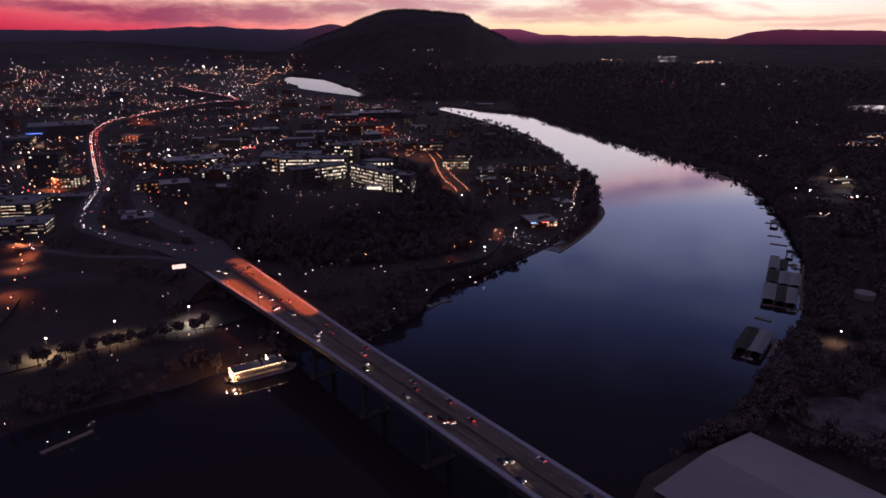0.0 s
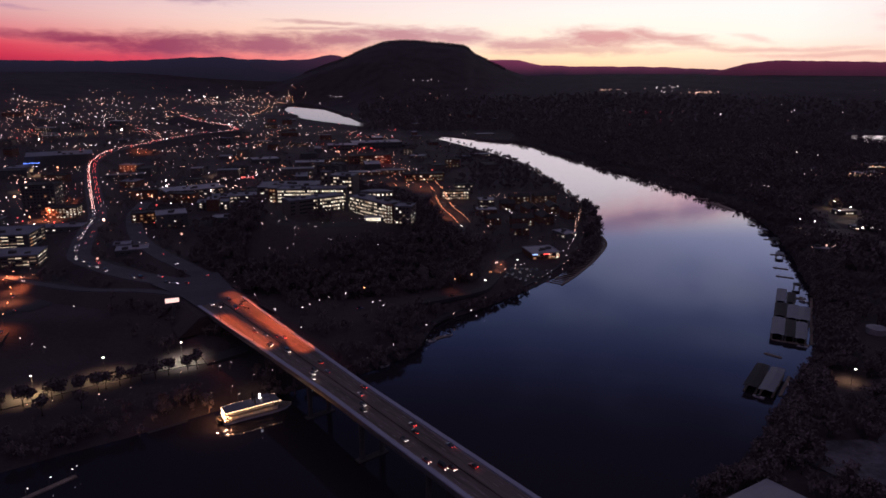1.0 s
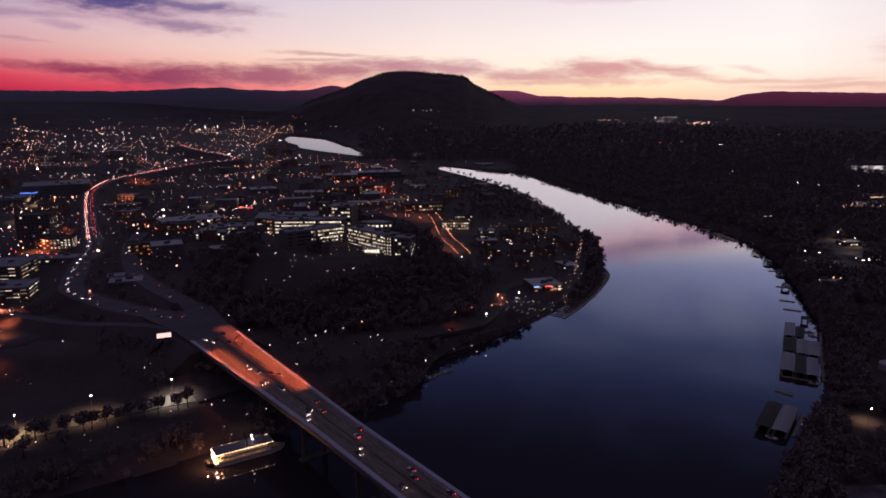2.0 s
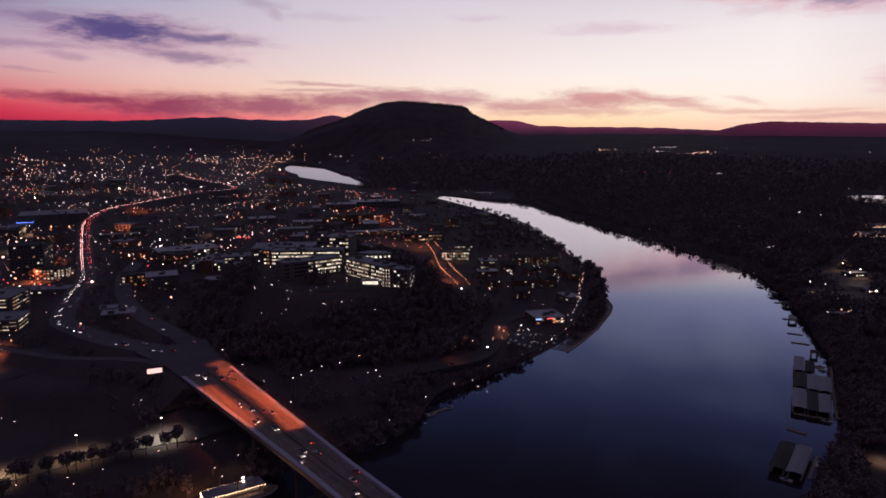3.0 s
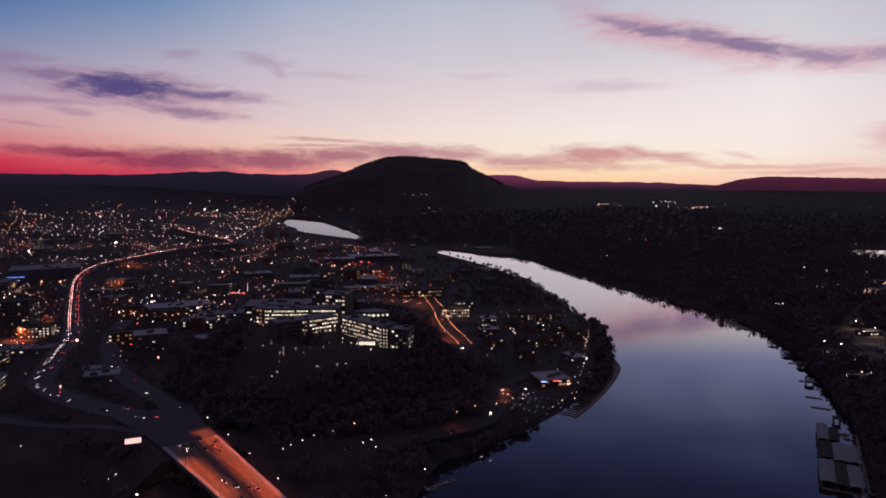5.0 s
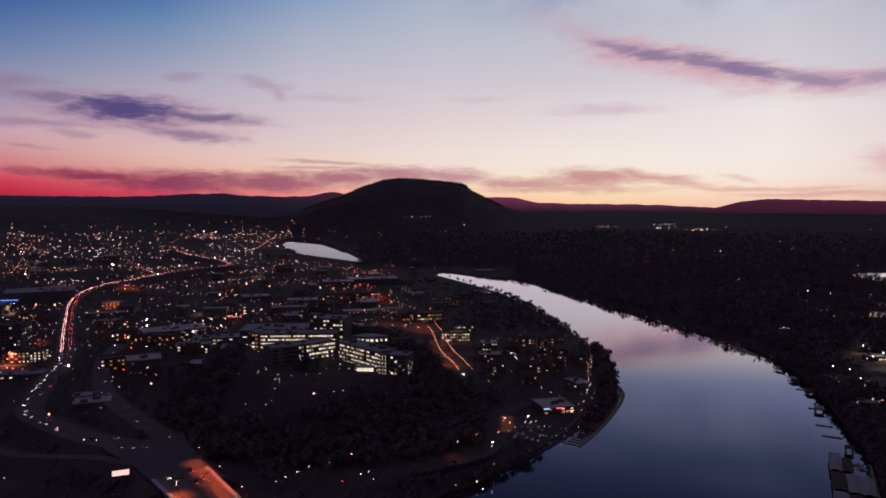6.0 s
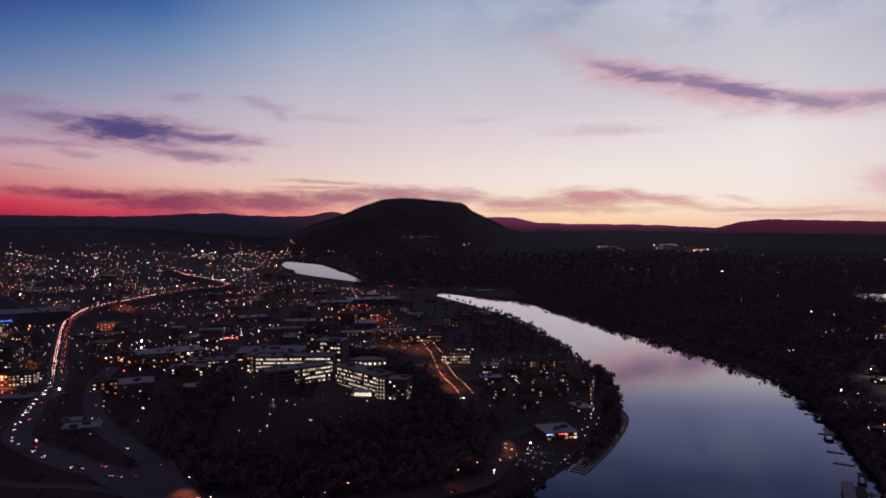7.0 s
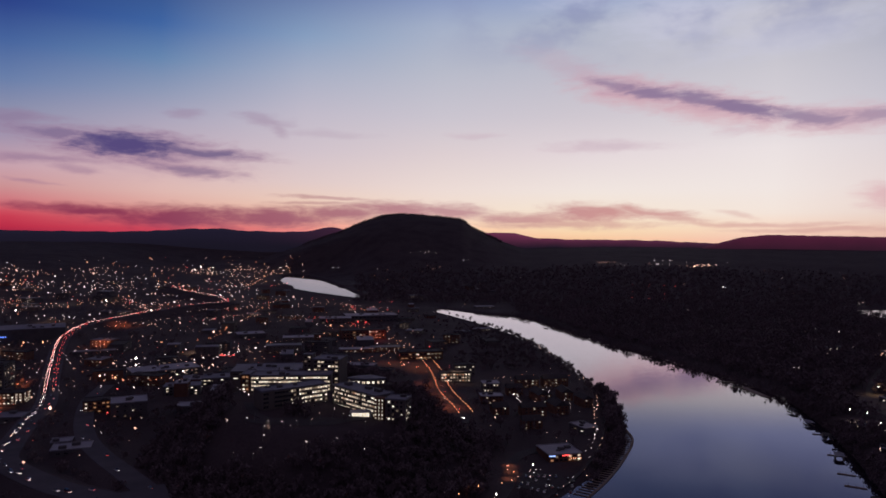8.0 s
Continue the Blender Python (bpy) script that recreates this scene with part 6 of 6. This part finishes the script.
riverboat()
for dx, dy, dz, power in ((-18.4, -2.6, 6.9, 1900), (-18.4, 1.5, 6.9, 1300), (-18.6, -2.6, 4.1, 1600), (-18.6, 2.0, 4.1, 1200), (-23.4, -1.0, 5.5, 2600), (-16.5, -4.6, 4.2, 300), (-16, -4.5, 7.0, 300), (-10, -6.6, 6.4, 70), (0, -6.6, 6.4, 70), (8, -6.6, 6.4, 70), (1, 4.5, 11, 160)):
    a = math.radians(32)
    point_lamp("riverboat_light", -111.5 + dx * math.cos(a) - dy * math.sin(a), 385 + dx * math.sin(a) + dy * math.cos(a), dz, power * 1.7, (1.0, 0.42, 0.17), 0.4)


def floating_dock(x, y, yaw, long, wide, label="low wooden floating dock", piles=6):
    d = thing("floating_dock", pose(x, y, 0, 0, 0, yaw), label, "dock", "docks")
    part("deck", Shape().box(-long / 2, -wide / 2, -0.3, long / 2, wide / 2, 0.55, 0.05), DECK_WOOD, d)
    for i in range(piles):
        px = -long / 2 + (i + 0.5) * long / piles
        part("pile", Shape().cone((px, wide / 2 + 0.2, -4), (px, wide / 2 + 0.2, 2.2), 0.18, 0.16, 6), WOOD_BARK, d)
    return d


def boat_shelter(x, y, yaw, long, wide, roof, label, high=4.2):
    """A covered slip: float, posts, a low gabled roof."""
    s = thing("boat_shelter", pose(x, y, 0, 0, 0, yaw), label, "boat shelter", "marina shelters")
    part("float", Shape().box(-long / 2, -wide / 2, -0.3, long / 2, -wide / 2 + 1.4, 0.5).box(-long / 2, wide / 2 - 1.4, -0.3, long / 2, wide / 2, 0.5), DECK_WOOD, s)
    for i in range(4):
        for side in (-1, 1):
            px = -long / 2 + 0.6 + i * (long - 1.2) / 3
            part("post", Shape().box(px - 0.12, side * (wide / 2 - 0.5) - 0.12, 0.504, px + 0.12, side * (wide / 2 - 0.5) + 0.12, high), STEEL, s)
    h, l = wide / 2 + 0.3, long / 2 + 0.4
    v = [(-l, -h, high), (l, -h, high), (l, 0, high + wide * 0.07), (-l, 0, high + wide * 0.07), (l, h, high), (-l, h, high)]
    v += [(a, b, c + 0.2) for a, b, c in v]
    f = [(6, 7, 8, 9), (9, 8, 10, 11), (1, 0, 3, 2), (2, 3, 5, 4), (0, 1, 7, 6), (4, 5, 11, 10), (1, 2, 8, 7), (2, 4, 10, 8), (3, 0, 6, 9), (5, 3, 9, 11)]
    part("roof", Shape().face_set(v, f), roof, s)
    return s


def small_boat(x, y, yaw, long=7.0, z=0.0):
    b = thing("motorboat", pose(x, y, z, 0, 0, yaw), "small white motorboat moored at a dock", "boat", "small boats")
    w = long * 0.16
    part("hull", Shape().prism([(-long / 2, -w), (long * 0.2, -w), (long / 2, 0), (long * 0.2, w), (-long / 2, w)], -0.3, 0.75), HULL, b)
    part("cabin", Shape().box(-long * 0.15, -w * 0.7, 0.754, long * 0.18, w * 0.7, 1.6, 0.25), DARK_GLASS, b)


# the marina by the far bank
U, V = Vector((0.459, 0.888)), Vector((0.888, -0.459))
MARINA_YAW = math.degrees(math.atan2(U.y, U.x))


def in_marina(u, v):
    return 247 + U.x * u + V.x * v, 499 + U.y * u + V.y * v


for u, v, long, wide, roof, label in ((24, 4.5, 40, 9, SLIP_ROOF, "covered boat slip with a pale metal roof"), (22, 13.2, 40, 7, RUST_ROOF, "covered boat slip with a dark roof"), (21, 21, 38, 7.6, SLIP_ROOF, "covered boat slip with a pale metal roof"),
                                      (66, 5, 34, 9, RUST_ROOF, "covered boat slip with a dark roof"), (65, 14, 36, 8, SLIP_ROOF, "covered boat slip with a pale metal roof"), (64, 22.5, 34, 8, SLIP_ROOF, "covered boat slip with a pale metal roof"),
                                      (108, 4, 38, 7.5, SLIP_ROOF, "covered boat slip with a pale metal roof"), (104, 12, 30, 6.5, RUST_ROOF, "covered boat slip with a dark roof")):
    x, y = in_marina(u, v)
    boat_shelter(x, y, MARINA_YAW, long, wide, roof, label)
for u, v, long, wide, turn in ((64, 28.2, 120, 2.2, 0), (45, 16, 24, 1.8, 90), (86, 14, 26, 1.8, 90), (1, 14, 26, 2.0, 90), (90, 33, 9, 1.6, 90)):
    x, y = in_marina(u, v)
    floating_dock(x, y, MARINA_YAW + turn, long, wide)
for u, v, turn in ((30, 31, 0), (48, 31.5, 0), (8, 30, 20), (110, 22, 90), (120, 20, 90), (-3, 22, 90)):
    x, y = in_marina(u, v)
    small_boat(x, y, MARINA_YAW + turn, 7.5)
boat_shelter(206, 429, 54.8, 40, 8, RUST_ROOF, "covered boat slip with a dark roof")
boat_shelter(213.5, 423, 54.8, 40, 8.5, SLIP_ROOF, "covered boat slip with a pale metal roof")
floating_dock(221, 421, 54.8, 34, 2)
small_boat(226, 424, 54.8, 8)
small_boat(197, 406, 140, 7)
# single docks and boathouses further down the far bank
for x, y, yaw, long, wide, roof in ((366, 735, 65, 13, 8, SLIP_ROOF), (392, 800, 75, 15, 8, RUST_ROOF), (400, 850, 85, 12, 8, SLIP_ROOF), (330, 625, 62, 10, 6, RUST_ROOF), (410, 905, 92, 12, 7, RUST_ROOF)):
    boat_shelter(x, y, yaw, long, wide, roof, "small boathouse standing in the shallows", 3.6)
for x, y, yaw, long in ((372, 742, -25, 16), (350, 690, -30, 14), (340, 660, -30, 16), (396, 812, -15, 16), (415, 1040, 0, 34), (408, 1075, 0, 26), (318, 596, -28, 14), (240, 470, -45, 12)):
    floating_dock(x - 4, y, yaw, long, 2.4, piles=3)
floating_dock(414, 1010, 95, 60, 9, "long flat work barge at the far bank", 4)


def finger_marina():
    """The comb of finger piers below the restaurant."""
    line = smooth_line([(194, 830), (190, 788), (166, 730), (138, 676), (112, 634)], 6)
    for i, (p, q) in enumerate(zip(line, line[1:])):
        d = q - p
        a = math.atan2(d[1], d[0])
        out = (p + q) / 2
        w = thing("pier_walk", pose(out[0], out[1], 0, 0, 0, math.degrees(a)), "grey plank walkway of the finger marina", "pier", "finger marina")
        half = np.linalg.norm(d) / 2 + 0.05
        part("deck", Shape().box(-half, -1.0, -0.2, half, 1.0, 0.6), DECK_WOOD, w)
        side = -1.0
        part("finger", Shape().box(-0.6, -13.0, -0.2, 0.6, -1.004, 0.55), DECK_WOOD, w, "narrow finger pier")
        part("pile", Shape().cone((0, -13.2, -4), (0, -13.2, 2.0), 0.17, 0.15, 6), WOOD_BARK, w)


finger_marina()
floating_dock(-193.5, 309.5, 51.7, 26, 3, "floating landing stage with low lamps", 4)
for x, y in ((-200, 302), (-194, 311), (-187, 318), (-186, 321)):
    white_path.put(x, y, 0.55, 0)
for x, y, yaw in ((-8, 497, 40), (4, 508, 30), (-40, 452, 40), (-2, 540, 60)):
    small_boat(x, y, yaw, 8)
floating_dock(-4, 502, 40, 18, 3, piles=3)


# ---- the big shed on the near bank, yards and fields ----
def big_shed():
    ux, uy, wx, wy = -0.806, -0.592, 0.592, -0.806
    long, wide = 74.0, 80.0
    cx, cy = 151 + ux * long / 2 + wx * wide / 2, 296 + uy * long / 2 + wy * wide / 2
    b = thing("warehouse", pose(cx, cy, 8, 0, 0, math.degrees(math.atan2(-uy, -ux))), "large warehouse with a pale grey ribbed metal roof", "warehouse")
    a, c = long / 2, wide / 2
    part("wall", Shape().box(-a, -c, -4, a, c, 5.4), GREY_WALL, b)
    ridge = 9.0
    k = 1.0
    for name, x0, z0, x1, z1 in (("roof_slope", k, ridge, a + 0.8, 5.5), ("roof_slope", -a - 0.8, 5.5, k, ridge)):
        s = Shape()
        s.face_set([(x0, -c - 0.8, z0), (x1, -c - 0.8, z1), (x1, c + 0.8, z1), (x0, c + 0.8, z0), (x0, -c - 0.8, z0 + 0.3), (x1, -c - 0.8, z1 + 0.3), (x1, c + 0.8, z1 + 0.3), (x0, c + 0.8, z0 + 0.3)],
                   [(3, 2, 1, 0), (4, 5, 6, 7), (0, 1, 5, 4), (1, 2, 6, 5), (2, 3, 7, 6), (3, 0, 4, 7)])
        slope = part(name, s, METAL_ROOF, b)
        n = 24
        rib = Shape().face_set([(x0, -0.08, z0 + 0.304), (x1, -0.08, z1 + 0.304), (x1, 0.08, z1 + 0.304), (x0, 0.08, z0 + 0.304), (x0, -0.03, z0 + 0.34), (x1, -0.03, z1 + 0.34), (x1, 0.03, z1 + 0.34), (x0, 0.03, z0 + 0.34)],
                               [(4, 5, 6, 7), (0, 1, 5, 4), (1, 2, 6, 5), (2, 3, 7, 6), (3, 0, 4, 7)]).mesh("roof_rib", METAL_ROOF)
        for i in range(n):
            part("roof_rib", rib, METAL_ROOF, slope, at=pose(0, -c + (i + 0.5) * wide / n, 0))
    for y in (-c - 0.02, c + 0.02):
        part("gable", Shape().face_set([(-a, y, 5.4), (a, y, 5.4), (k, y, ridge)], [(0, 1, 2), (2, 1, 0)]), GREY_WALL, b)


big_shed()


def patch(name, cx, cy, rx, ry, mat, label, seed, category="ground"):
    """A yard or field laid over the ground, with an uneven edge."""
    r = np.random.RandomState(seed)
    n, rings = 40, 8
    a = np.linspace(0, 2 * np.pi, n, endpoint=False)
    edge = 1 + 0.12 * np.sin(2 * a + r.uniform(0, 6)) + 0.1 * np.sin(3 * a + r.uniform(0, 6)) + 0.05 * np.sin(7 * a)
    u = np.linspace(0.02, 1, rings)[:, None]
    x, y = cx + rx * u * edge * np.cos(a), cy + ry * u * edge * np.sin(a)
    z = height_at(x, y) + 0.4
    v = np.stack([x.ravel(), y.ravel(), z.ravel()], 1)
    i, j = np.meshgrid(np.arange(rings - 1), np.arange(n), indexing="ij")
    f = np.stack([i * n + j, (i + 1) * n + j, (i + 1) * n + (j + 1) % n, i * n + (j + 1) % n], -1).reshape(-1, 4)
    whole(name, bulk_mesh(name, v, f, mat), mat, label, category, kind="structure")


patch("ground_yard", 214, 318, 26, 24, GRAVEL, "pale gravel yard with dark worn tracks", 1)
patch("ground_yard", 262, 330, 28, 22, GRAVEL, "pale gravel yard with dark worn tracks", 2)
patch("ground_lot", 82, 645, 32, 22, ASPHALT, "asphalt parking lot of the restaurant", 3)
patch("ground_field", 640, 1560, 130, 110, FIELD, "pale dry field between the woods", 4)
patch("ground_field", 476, 795, 36, 44, FIELD, "pale trampled clearing by the bank sheds", 10)
patch("ground_field", 538, 932, 40, 48, FIELD, "pale trampled clearing by the bank road", 11)
patch("ground_lot", -110, 630, 36, 12, ASPHALT, "asphalt forecourt of the hilltop offices", 5)
patch("ground_lot", -340, 540, 34, 44, ASPHALT, "asphalt parking lot under orange lamps", 6)
patch("ground_lot", -52, 1125, 50, 42, ASPHALT, "asphalt yard under orange lamps", 7)
patch("ground_lot", -480, 830, 34, 24, ASPHALT, "asphalt lot under orange lamps", 8)


def billboard():
    b = thing("billboard", pose(-199, 492, ground_z(-199, 492), 0, 0, 24), "lit pinkish-white roadside billboard on a steel post", "billboard")
    z = 34 - ground_z(-199, 492)
    part("post", Shape().cone((0, 0.5, -1), (0, 0.5, z - 1.6), 0.5, 0.4, 8), STEEL, b)
    part("panel", Shape().box(-5.0, 0, z - 1.9, 5.0, 0.7, z + 1.9), STEEL, b)
    part("sign_face", Shape().box(-4.8, -0.06, z - 1.7, 4.8, -0.004, z + 1.7), SIGN_PINK, b, "glowing pinkish sign face")


billboard()


def storage_tank():
    t = thing("storage_tank", pose(322, 492, ground_z(322, 492)), "low round pale storage tank among the trees", "tank")
    ring = [(7.0 * math.cos(a), 7.0 * math.sin(a)) for a in np.linspace(0, 2 * math.pi, 24, endpoint=False)]
    part("shell", Shape().prism(ring, -1, 4.5), HULL, t)
    part("roof", Shape().cone((0, 0, 4.505), (0, 0, 5.6), 7.2, 1.0, 24), METAL_ROOF, t)


storage_tank()


def parked_cars():
    """Cars in the restaurant lot, lights off."""
    r = random.Random(9)
    pattern = {}
    for row in range(4):
        for i in range(9):
            if r.random() < 0.25:
                continue
            x, y = 58 + i * 5.0 + row * 3, 630 + row * 9 + i * 1.0
            colour, paint = PAINTS[r.randrange(5)]
            m = pose(x, y, ground_z(x, y) + 0.42, 0, 0, 78 + r.uniform(-3, 3))
            if colour in pattern:
                copy_thing(pattern[colour], m)
                continue
            c = thing("parked_car", m, "%s car parked in the restaurant lot" % colour, "car", "parked cars")
            part("body", Shape().box(-2.2, -0.9, 0.3, 2.2, 0.9, 0.95, 0.18), paint, c)
            part("cabin", Shape().box(-1.4, -0.8, 0.954, 0.9, 0.8, 1.45, 0.3), DARK_GLASS, c)
            wheel = Shape().cone((0, -0.11, 0), (0, 0.11, 0), 0.33, 0.33, 8).mesh("wheel", TYRE)
            for wx in (-1.4, 1.4):
                for s in (-0.82, 0.82):
                    part("wheel", wheel, TYRE, c, at=pose(wx, s, 0.33))
            pattern[colour] = c


parked_cars()
